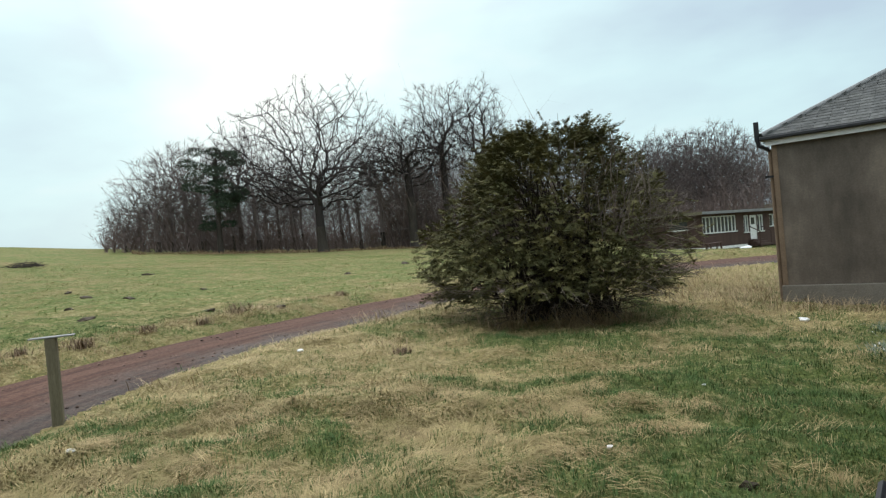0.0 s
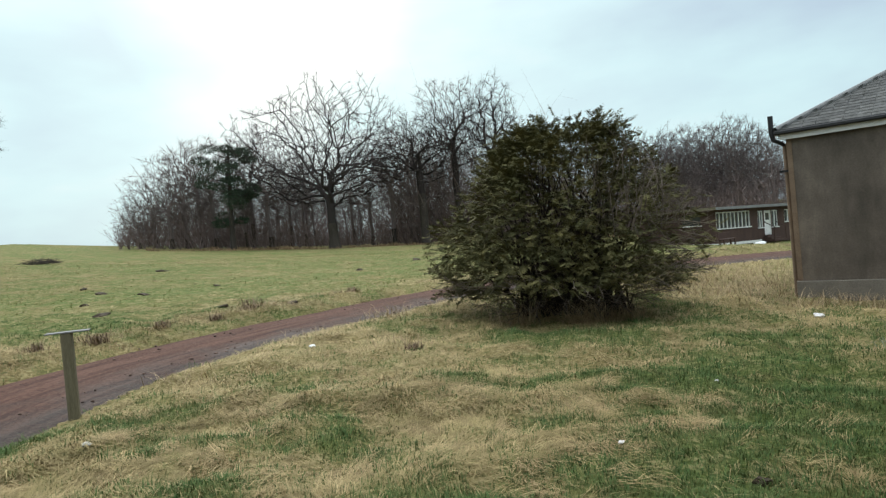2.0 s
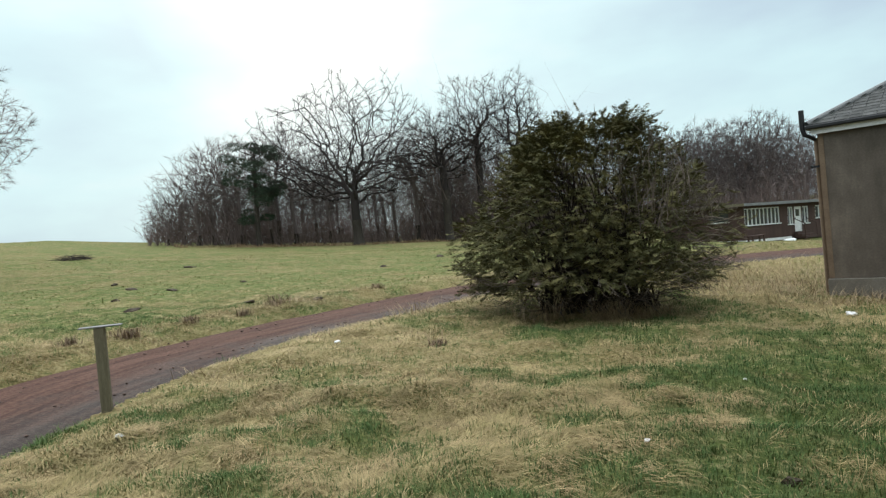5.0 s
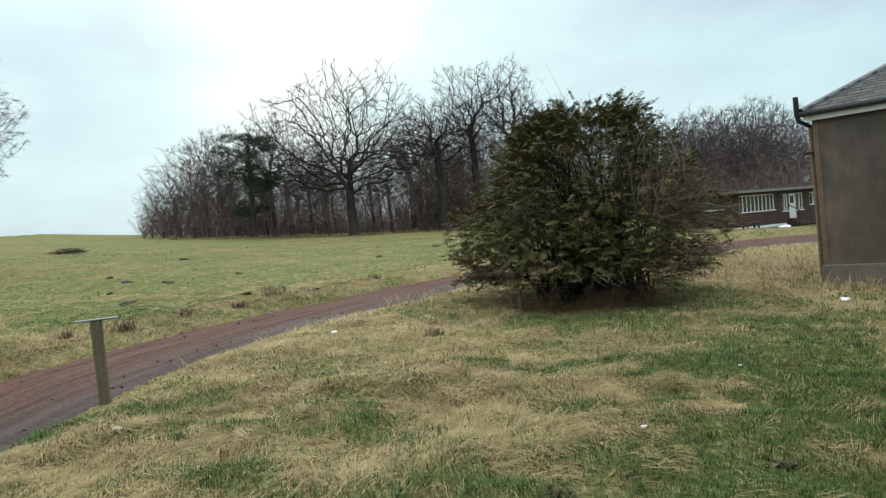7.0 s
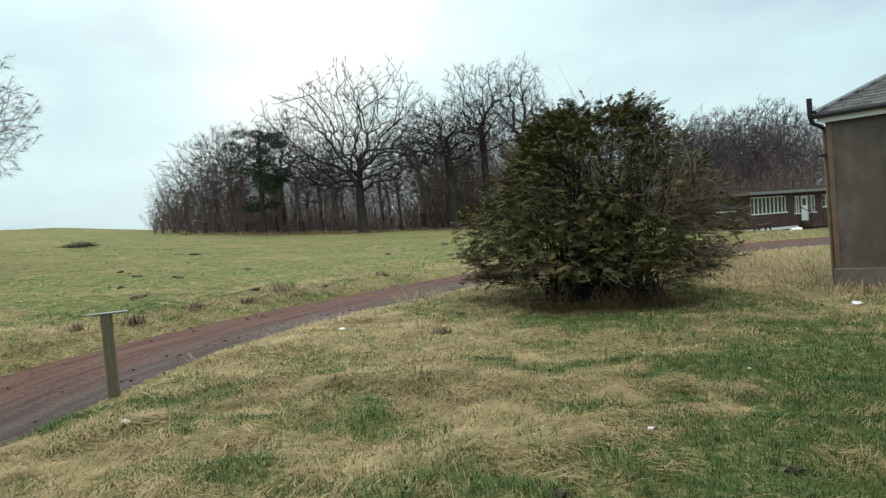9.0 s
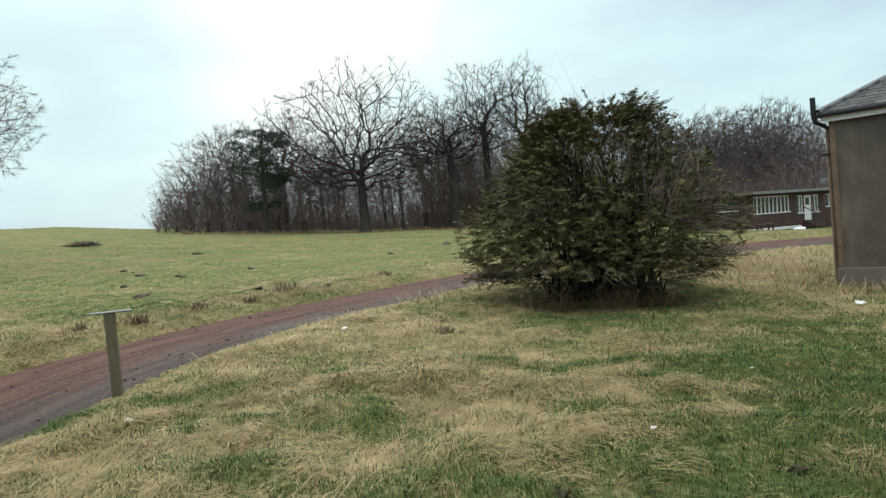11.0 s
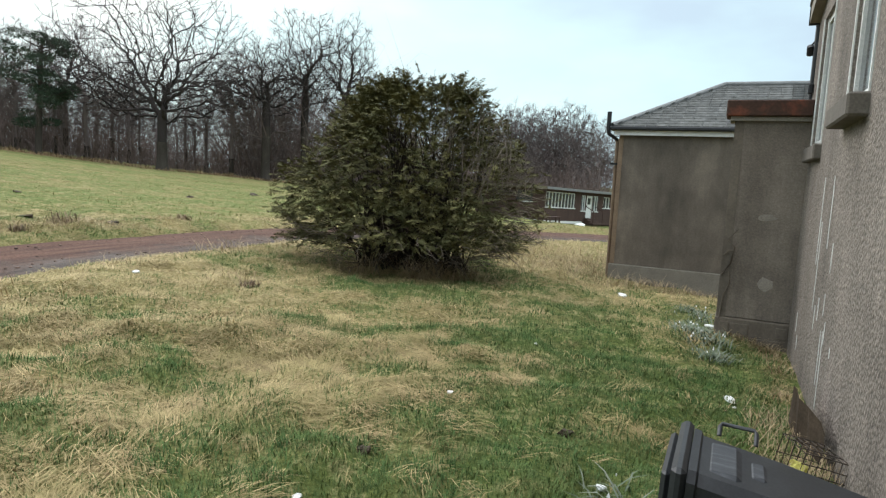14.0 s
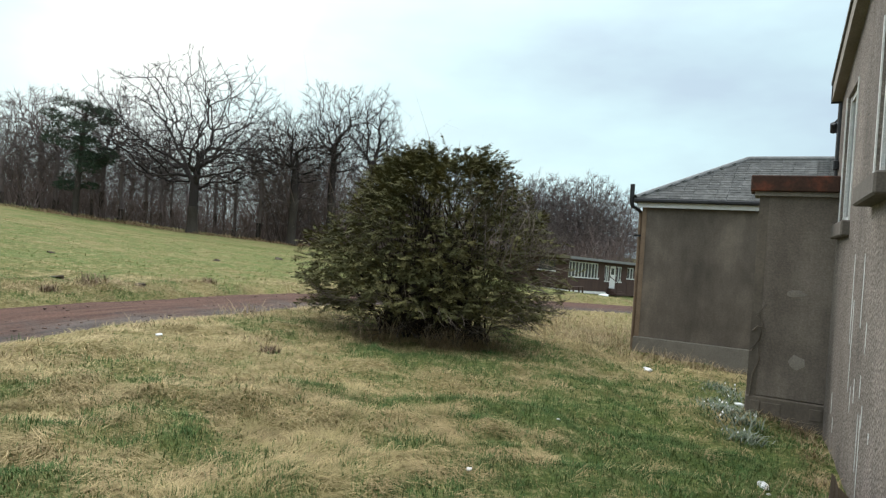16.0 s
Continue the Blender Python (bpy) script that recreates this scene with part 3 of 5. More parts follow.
    part("downpipe", np_mesh("downpipe", v, f, BLACKIRON), BLACKIRON, h, "black downpipe on the corner")


def build_porch():
    p = thing("porch_block", HOUSE, "narrow rendered projection with red-stained coping on the house", "porch")
    y0, y1, x0 = 8.40, 8.76, -0.15
    part("body", box((x0, y0, 0.02), (WALL_V + 0.03, y1, 2.47), 0.012), PORCHCAST, p, "grey-brown roughcast, damp and patched")
    part("base", box((x0 - 0.015, y0 - 0.02, -0.75), (WALL_V + 0.03, y1, 0.018), 0.015), DARKCAST, p, "worn stone base, mossy at the ground")
    part("corner_band", box((x0 - 0.006, y0 - 0.006, 0.022), (x0 + 0.10, y0 + 0.05, 2.468)), DARKCAST, p, "smooth brown corner band")
    part("coping", box((x0 - 0.11, y0 - 0.10, 2.475), (WALL_V - 0.003, y1 + 0.02, 2.665), 0.012), RUSTY, p, "coping slab, red paint flaking to black")
    part("coping_edge", box((x0 - 0.06, y0 - 0.05, 2.425), (WALL_V - 0.003, y1, 2.473)), CEMENT, p)
    rng = random.Random(12)
    for z0, z1 in ((-0.62, -0.36), (-0.355, -0.2), (-0.195, -0.02)):
        a = x0 + rng.uniform(0.0, 0.06)
        while a < WALL_V - 0.12:
            w = min(rng.uniform(0.10, 0.30), WALL_V - 0.012 - a)
            if rng.uniform(0, 1) < 0.8:
                part("stone", box((a + 0.004, y0 - 0.026 - rng.uniform(0, 0.014), z0 + rng.uniform(0, 0.03)), (a + w - 0.004, y0 - 0.0205, z1 - rng.uniform(0, 0.03)), 0.004), DARKCAST, p)
            a += w
    rng = random.Random(2)
    for v, z, w, hh in ((0.30, 1.28, 0.11, 0.05), (0.36, 0.48, 0.09, 0.09)):
        bm = bmesh.new()
        c = bm.verts.new((v, y0 - 0.008, z))
        ring = [bm.verts.new((v + w * math.cos(a) * rng.uniform(0.7, 1.1), y0 - 0.004, z + hh * math.sin(a) * rng.uniform(0.7, 1.1))) for a in [i * math.pi / 6 for i in range(12)]]
        for i in range(12):
            bm.faces.new((c, ring[i], ring[(i + 1) % 12]))
        part("bare_patch", bm, CEMENT, p, "pale patch where render has come away")
    for k, pts in enumerate((((-0.14, 0.55), (-0.05, 0.7), (-0.02, 0.9), (-0.10, 0.98), (0.0, 1.12)), ((-0.12, 0.0), (-0.10, 0.3), (-0.04, 0.45), (-0.06, 0.6)), ((-0.13, 0.8), (-0.08, 0.86), (0.0, 0.84), (0.03, 0.78)))):
        v, f = tube([(a, y0 - 0.025 - 0.012 * (i % 2), b) for i, (a, b) in enumerate(pts)], np.linspace(0.009, 0.004, len(pts)), 5)
        part("dead_creeper", np_mesh("dead_creeper", v, f, DEADTWIG), DEADTWIG, p, "dry creeper stem")


GABLE_U, GABLE_V, EAVE, RISE, RUN = 13.0, -2.27, 2.60, 1.05, 1.84


def build_outbuilding():
    o = thing("outbuilding", HOUSE, "low rendered outbuilding with hipped slate roof", "building")
    u0, v0, u1, v1 = GABLE_U, GABLE_V, GABLE_U + 3.6, 4.2
    part("wall", box((v0, u0, -0.02), (v1, u1, EAVE)), DARKCAST, o, "dark damp-stained render, blank wall")
    part("corner_band", box((v0 - 0.012, u0 - 0.012, -0.015), (v0 + 0.075, u0 + 0.11, EAVE - 0.01)), QUOIN, o, "brown smooth corner strip")
    part("plinth", box((v0 - 0.03, u0 - 0.045, -1.2), (v1, u1 + 0.03, -0.024), 0.012), PLINTH, o, "damp grey cement plinth")
    part("white_board", box((v0 - 0.09, u0 - 0.10, EAVE - 0.035), (v1 + 0.05, u0 - 0.07, EAVE + 0.058)), WHITE, o, "white painted eaves board")
    part("soffit", box((v0 - 0.09, u0 - 0.068, EAVE + 0.004), (v1 + 0.05, u1 + 0.09, EAVE + 0.03)), CEMENT, o)
    g = part("gutter", box((v0 - 0.17, u0 - 0.19, EAVE + 0.058), (v1 + 0.05, u0 - 0.06, EAVE + 0.135), 0.02), BLACKIRON, o, "black iron gutter")
    part("side_gutter", box((v0 - 0.19, u0 - 0.06, EAVE + 0.058), (v0 - 0.07, u1 + 0.1, EAVE + 0.135), 0.02), BLACKIRON, o)
    v, f = tube([(v0 - 0.22, u0 - 0.1, EAVE + 0.42), (v0 - 0.22, u0 - 0.1, EAVE + 0.10), (v0 - 0.20, u0 - 0.09, EAVE - 0.02), (v0 - 0.10, u0 - 0.04, EAVE - 0.08), (v0 - 0.07, u0 + 0.1, EAVE - 0.12)], [0.045, 0.045, 0.04, 0.035, 0.035], 8)
    part("pipe", np_mesh("pipe", v, f, BLACKIRON), BLACKIRON, o, "black soil pipe end at the eaves")
    v, f = tube([(v0 - 0.06, u0 + 0.1, z) for z in (-0.4, 0.8, 2.0, EAVE - 0.1)], [0.035] * 4, 8)
    part("downpipe", np_mesh("downpipe", v, f, QUOIN), QUOIN, o, "brown painted downpipe")
    part("pipe_bracket", box((v0 - 0.16, u0 + 0.02, 1.98), (v0 + 0.0, u0 + 0.06, 2.02)), BLACKIRON, o)
    # roof body
    e, zr = 0.14, EAVE + 0.13
    mid = (u0 + u1) / 2
    run = mid - (u0 - e)
    top = zr + RISE
    bm = bmesh.new()
    c = [bm.verts.new(p) for p in ((v0 - e, u0 - e, zr), (v1, u0 - e, zr), (v1, u1 + e, zr), (v0 - e, u1 + e, zr))]
    r = [bm.verts.new((v0 - e + run, mid, top)), bm.verts.new((v1, mid, top))]
    for q in ((c[0], c[1], r[1], r[0]), (c[3], c[0], r[0]), (c[2], c[3], r[0], r[1]), (c[1], c[2], r[1]), (c[3], c[2], c[1], c[0])):
        bm.faces.new(q)
    roof = part("roof", bm, LEAD, o, "blue-grey slate hipped roof, mossy at the eaves")
    for a, b in ((c0, r0) for c0, r0 in (((v0 - e, u0 - e, zr), (v0 - e + run, mid, top)), ((v0 - e + run, mid, top), (v1, mid, top)), ((v0 - e, u1 + e, zr), (v0 - e + run, mid, top)))):
        v, f = tube([Vector(a) + Vector((0, 0, 0.02)), (Vector(a) + Vector(b)) / 2 + Vector((0, 0, 0.02)), Vector(b) + Vector((0, 0, 0.02))], [0.06] * 3, 6)
        part("ridge_capping", np_mesh("ridge_capping", v, f, LEAD), LEAD, roof, "grey lead roll")
    return roof, run, e, zr


build_house()
build_porch()
OUT_ROOF, OUT_RUN, OUT_EAVE, OUT_Z = build_outbuilding()

# ---- wooden annex across the track ----
ANNEX = Matrix.Translation((17.9, 43.45, 0.05)) @ pose(0, 0, 0, 0, 0, math.degrees(math.atan2(4.55, 7.85))) @ pose(0, 0, 0, 0, 2.0, 0)


def build_annex():
    a = thing("annex_building", ANNEX, "long low brown timber annex with flat roof", "building")
    z0, z1, n = -1.62, 0.98, 16.0
    bank, doors = (0.10, 3.75), (5.35, 6.15)
    wins = [(bank[0], bank[1], -0.36, z1 - 0.22), (4.62, 5.22, -0.52, z1 - 0.3), (6.25, 6.95, -0.52, z1 - 0.3), (7.75, 8.7, -0.2, z1 - 0.3), (10.2, 12.4, -0.2, z1 - 0.3), (doors[0], doors[1], -1.1, z1 - 0.3)]
    ys = sorted({0.0, n, *(w[0] for w in wins), *(w[1] for w in wins)})
    bm = bmesh.new()
    for s0, s1 in zip(ys, ys[1:]):
        hole = next((w for w in wins if w[0] <= s0 and s1 <= w[1]), None)
        for za, zb in ((z0, hole[2]), (hole[3], z1)) if hole else ((z0, z1),):
            add_box(bm, (s0, 0, za), (s1, 0.18, zb))
    bmesh.ops.remove_doubles(bm, verts=bm.verts, dist=1e-4)
    wall = part("wall", bm, CHOCOLATE, a, "dark brown vertical boarding")
    part("side_wall", boxes(((0, 0.18, z0), (0.18, 1.2, z1)), ((0, 1.2, z0), (0.18, 2.8, -0.05)), ((0, 1.2, 0.75), (0.18, 2.8, z1)), ((0, 2.8, z0), (0.18, 7, z1)), ((0.18, 6.8, z0), (n, 7, z1)), ((n - 0.18, 0.18, z0), (n, 6.8, z1))), CHOCOLATE, a)
    sw = part("side_window", box((0.08, 1.2, -0.05), (0.1, 2.8, 0.75)), DARKPANE, a)
    part("sill", box((-0.06, 1.1, -0.13), (0.08, 2.9, -0.052)), WHITE, sw)
    part("lining", box((0.5, 1.0, z0), (n - 0.5, 1.05, z1 - 0.05)), DARKCAST, a)
    part("roof", box((-0.55, -0.5, z1 + 0.004), (n + 0.3, 7.3, z1 + 0.10)), FELT, a, "flat felted roof")
    part("fascia", box((-0.58, -0.54, z1 - 0.06), (n + 0.3, -0.502, z1 + 0.13)), LEAD, a, "grey weathered fascia")
    part("side_fascia", box((-0.62, -0.54, z1 - 0.06), (-0.582, 7.3, z1 + 0.13)), TIMBER, a)
    for k, (s0, s1, za, zb) in enumerate(wins[:-1]):
        w = part("window", box((s0 + 0.03, 0.10, za + 0.03), (s1 - 0.03, 0.115, zb - 0.03)), DARKPANE, wall, "white-framed window, panes dark")
        part("sill", box((s0 - 0.06, -0.07, za - 0.07), (s1 + 0.06, 0.06, za)), WHITE, w)
        part("head", box((s0, 0.04, zb - 0.06), (s1, 0.14, zb)), WHITE, w)
        count = 9 if k == 0 else (2 if k < 4 else 5)
        for i in range(count + 1):
            s = s0 + (s1 - s0) * i / count
            half = 0.035 if i in (0, count) or k else 0.028
            s = min(max(s, s0 + half), s1 - half)
            part("mullion", box((s - half, 0.035, za + 0.001), (s + half, 0.145, zb - 0.062)), WHITE, w)
        if k == 0:
            for i in (1, 2, 4, 5, 7):
                s = s0 + (s1 - s0) * (i + 0.5) / count
                part("curtain", box((s - 0.09, 0.12, za + 0.15), (s + 0.09, 0.13, zb - 0.06)), WHITE, w, "hanging strip of pale curtain")
    d = part("door", box((doors[0] + 0.06, 0.05, -1.08), (doors[1] - 0.06, 0.10, z1 - 0.36), 0.01), WHITE, wall, "white panelled door, shut")
    part("door_frame", boxes(((doors[0], 0.02, -1.1), (doors[0] + 0.055, 0.15, z1 - 0.3)), ((doors[1] - 0.055, 0.02, -1.1), (doors[1], 0.15, z1 - 0.3)), ((doors[0] + 0.056, 0.02, z1 - 0.355), (doors[1] - 0.056, 0.15, z1 - 0.3))), WHITE, d)
    part("door_panel", box((doors[0] + 0.2, 0.035, 0.0), (doors[1] - 0.2, 0.048, 0.5)), DARKPANE, d)
    part("handle", box((doors[0] + 0.1, 0.01, -0.2), (doors[0] + 0.13, 0.048, -0.08)), BLACKIRON, d)
    part("base_board", box((0.0, -0.03, z0 + 0.06), (4.9, -0.004, z0 + 0.24)), WHITE, a, "white painted base board")
    part("side_base_board", box((-0.03, 0.0, z0 + 0.06), (-0.004, 7, z0 + 0.24)), WHITE, a)
    st = thing("door_steps", ANNEX, "dark timber steps up to the annex door", "steps")
    for i in range(3):
        part("tread", box((5.1, -0.35 - 0.28 * (2 - i), -1.55 + 0.0), (6.5, -0.07 - 0.28 * (2 - i) - 0.002, -1.5 + 0.155 * (i + 1) - 0.06), 0.01), CHOCOLATE, st)
    for s in (5.12, 6.45):
        part("rail_post", box((s, -0.9, -1.6), (s + 0.06, -0.84, -0.5)), CHOCOLATE, st)
        v, f = tube([(s + 0.03, -0.87, -0.52), (s + 0.03, -0.1, -0.15)], [0.03, 0.03], 6)
        part("handrail", np_mesh("handrail", v, f, CHOCOLATE), CHOCOLATE, st)
    seat_at = Vector((16.8, 39.2, 0))
    b = thing("garden_bench", pose(seat_at.x, seat_at.y, float(land(seat_at.x, seat_at.y)[0]), 0, 0, 30), "dark weathered bench on the grass before the annex", "bench")
    part("seat", box((-0.6, -0.2, 0.36), (0.6, 0.2, 0.42), 0.01), CHOCOLATE, b)
    part("backrest", box((-0.6, 0.2, 0.43), (0.6, 0.25, 0.8), 0.01), CHOCOLATE, b)
    for x in (-0.55, 0.47):
        for y in (-0.18, 0.12):
            part("leg", box((x, y, -0.1), (x + 0.08, y + 0.08, 0.358)), CHOCOLATE, b)
    # crumpled sheet by the steps
    rng = random.Random(4)
    bm = bmesh.new()
    bmesh.ops.create_icosphere(bm, subdivisions=2, radius=0.4)
    for v in bm.verts:
        v.co = Vector((v.co.x * 1.3, v.co.y * 0.8, max(v.co.z, -0.2) * 0.42)) * rng.uniform(0.75, 1.15)
    sheet = new("dumped_sheet", bpy.data.meshes.new("dumped_sheet"))
    bm.to_mesh(sheet.data)
    bm.free()
    sheet.data.materials.append(PAPER)
    lies = Vector((19.9, 41.6, 0))
    sheet.matrix_world = pose(lies.x, lies.y, float(land(lies.x, lies.y)[0]) + 0.10, 0, 0, 30)
    tagged(sheet, "crumpled white plastic sheet by the annex steps", "sheet")


build_annex()


# ---- trees ----
def span_tree(stem, pts, balance, turn_cost):
    """Joins points to a growing tree, nearest first, short ways from the root preferred. Returns nodes and parents."""
    nodes = np.concatenate([stem, pts])
    k, n = len(stem), len(nodes)
    parent, path, way = np.full(n, -1), np.zeros(n), np.zeros((n, 3))
    way[:k] = [0, 0, 1]
    best, owner, free = np.full(n, np.inf), np.zeros(n, int), np.ones(n, bool)
    free[:k] = False
    parent[1:k] = np.arange(k - 1)

    def offer(j):
        d = nodes - nodes[j]
        l = np.sqrt((d * d).sum(1)) + 1e-6
        c = l * (1 + turn_cost * (1 - (d @ way[j]) / l)) + balance * path[j]
        hit = free & (c < best)
        best[hit], owner[hit] = c[hit], j
    for j in range(k // 3, k):
        offer(j)
    for _ in range(len(pts)):
        i = int(np.where(free, best, np.inf).argmin())
        j = owner[i]
        d = nodes[i] - nodes[j]
        l = np.linalg.norm(d) + 1e-6
        parent[i], path[i], free[i] = j, path[j] + l, False
        way[i] = 0.6 * d / l + 0.4 * way[j]
        way[i] /= np.linalg.norm(way[i])
        offer(i)
    return nodes, parent


def grow_tree(seed, height, base, radius, trunk_r, n=620, twigs=5, twig_len=1.1, twig_r=0.016, belly=0.42, leader=0.45, balance=0.35, tip_r=0.022, lean=0.0, droop=0.0, skin=None):
    """A bare broadleaf tree: its limbs fork on to fill a lobed dome of crown, and fine twigs end them. Returns trunk and crown."""
    rng = np.random.RandomState(seed)
    d = rng.normal(0, 1, (n, 3))
    d /= np.linalg.norm(d, axis=1)[:, None]
    lobes = rng.normal(0, 1, (11, 3)) + [0, 0, 0.35]
    lobes /= np.linalg.norm(lobes, axis=1)[:, None]
    swell = 0.78 + 0.26 * np.exp((d @ lobes.T - 1) / 0.10).max(1)
    r = rng.uniform(0.02, 1, n) ** 0.48 * swell
    zc = base + (height - base) * belly
    pts = d * r[:, None] * radius
    pts[:, 2] = zc + d[:, 2] * r * np.where(d[:, 2] > 0, height - zc, zc - base)
    pts[:, 0] += lean * pts[:, 2]
    top = base + (height - base) * leader
    zs = np.arange(-0.3, top, 0.5)
    bend = rng.normal(0, 0.02, 2)
    stem = np.stack([lean * zs + bend[0] * np.sin(zs), bend[1] * zs + 0.06 * np.sin(zs * 1.3), zs], 1)
    k = len(stem)
    nodes, parent = span_tree(stem, pts, balance, 0.55)
    kids = np.zeros(len(nodes), int)
    np.add.at(kids, parent[1:], 1)
    load = (kids == 0).astype(float)
    depth = np.zeros(len(nodes), int)
    for i in range(1, len(nodes)):
        c, q = 0, i
        while parent[q] >= 0:
            q = parent[q]
            c += 1
        depth[i] = c
    for i in np.argsort(-depth):
        if parent[i] >= 0:
            load[parent[i]] += load[i]
    power = math.log(trunk_r / tip_r) / math.log(max(load[0], 2))
    rad = tip_r * np.maximum(load, 1) ** power
    for _ in range(2):
        total, weight = nodes * 0, np.zeros(len(nodes))
        np.add.at(total, parent[1:], nodes[1:] * load[1:, None])
        np.add.at(weight, parent[1:], load[1:])
        mid = 0.5 * nodes[np.maximum(parent, 0)] + 0.5 * np.where(weight[:, None] > 0, total / np.maximum(weight, 1)[:, None], nodes)
        move = (np.arange(len(nodes)) >= k) & (kids > 0)
        nodes[move] = 0.5 * nodes[move] + 0.5 * mid[move]
    trunk, crown = Gather(), Gather()
    bole = max(3, int(base / 0.5))
    v, f = tube(stem[:bole + 1], np.maximum(rad[:bole + 1], trunk_r * 0.62) * (1 + 0.65 * np.exp(-(zs[:bole + 1] + 0.3) / 0.45)), 10)
    trunk.add(v, f)
    v, f = tube(stem[bole - 1:], np.minimum(np.maximum(rad[bole - 1:k], tip_r * 2), trunk_r * 0.9), 8)
    crown.add(v, f)
    for i in range(k, len(nodes)):
        a, b = nodes[parent[i]], nodes[i]
        l = np.linalg.norm(b - a)
        big = rad[i] > tip_r * 2.2
        mid = (a + b) / 2 + rng.normal(0, 0.11 * l, 3)
        start = min(rad[parent[i]], rad[i] * 1.35)
        if big:
            v, f = tube([a, mid, b], [start, (start + rad[i]) / 2, rad[i]], 6 if rad[i] > 0.12 else 4)
        else:
            v, f = tube([a, b], [start, rad[i] * 0.8], 3)
        crown.add(v, f)
    # twigs: slender crossed slivers that fan out from the branch ends
    src = np.concatenate([np.repeat(np.where(kids[k:] == 0)[0] + k, twigs), np.repeat(np.arange(k, len(nodes)), max(1, twigs // 2))])
    p0, p1 = nodes[parent[src]], nodes[src]
    q = p0 + (p1 - p0) * rng.uniform(0.35, 1.0, (len(src), 1))
    w = (p1 - p0) / (np.linalg.norm(p1 - p0, axis=1)[:, None] + 1e-6) + rng.normal(0, 0.6, (len(src), 3)) + [0, 0, 0.12 - droop]
    w *= (rng.uniform(0.45, 1.0, len(src)) * twig_len / np.linalg.norm(w, axis=1))[:, None]
    side = np.cross(w, rng.normal(0, 1, w.shape))
    side *= twig_r / (np.linalg.norm(side, axis=1)[:, None] + 1e-9)
    third = np.cross(w, side)
    third *= twig_r / (np.linalg.norm(third, axis=1)[:, None] + 1e-9)
    v = np.stack([q - side, q + side, q - third, q + third, q + w], 1).reshape(-1, 3)
    o = (np.arange(len(q)) * 5)[:, None]
    f = np.concatenate([o + [[0, 1, 4]], o + [[2, 3, 4]]])
    cv, cf = np.concatenate(crown.v), np.concatenate(crown.f)
    cf = np.concatenate([cf[:, [0, 1, 2]], cf[:, [0, 2, 3]], f + len(cv)])
    return trunk.mesh("trunk", BARK), np_mesh("crown", np.concatenate([cv, v]), cf, skin or TWIGS)


def plant(name, meshes, x, y, label, group="", turn=0.0, scale=1.0):
    z = float(land(x, y)[0])
    t = thing(name, pose(x, y, z, 0, 0, turn) @ Matrix.Scale(scale, 4), label, "tree", group)
    part("trunk", meshes[0], BARK, t)
    part("crown", meshes[1], TWIGS, t, "bare winter branches and twigs")
    return t


def polar(az, d):
    return d * math.sin(radians(az)), d * math.cos(radians(az))


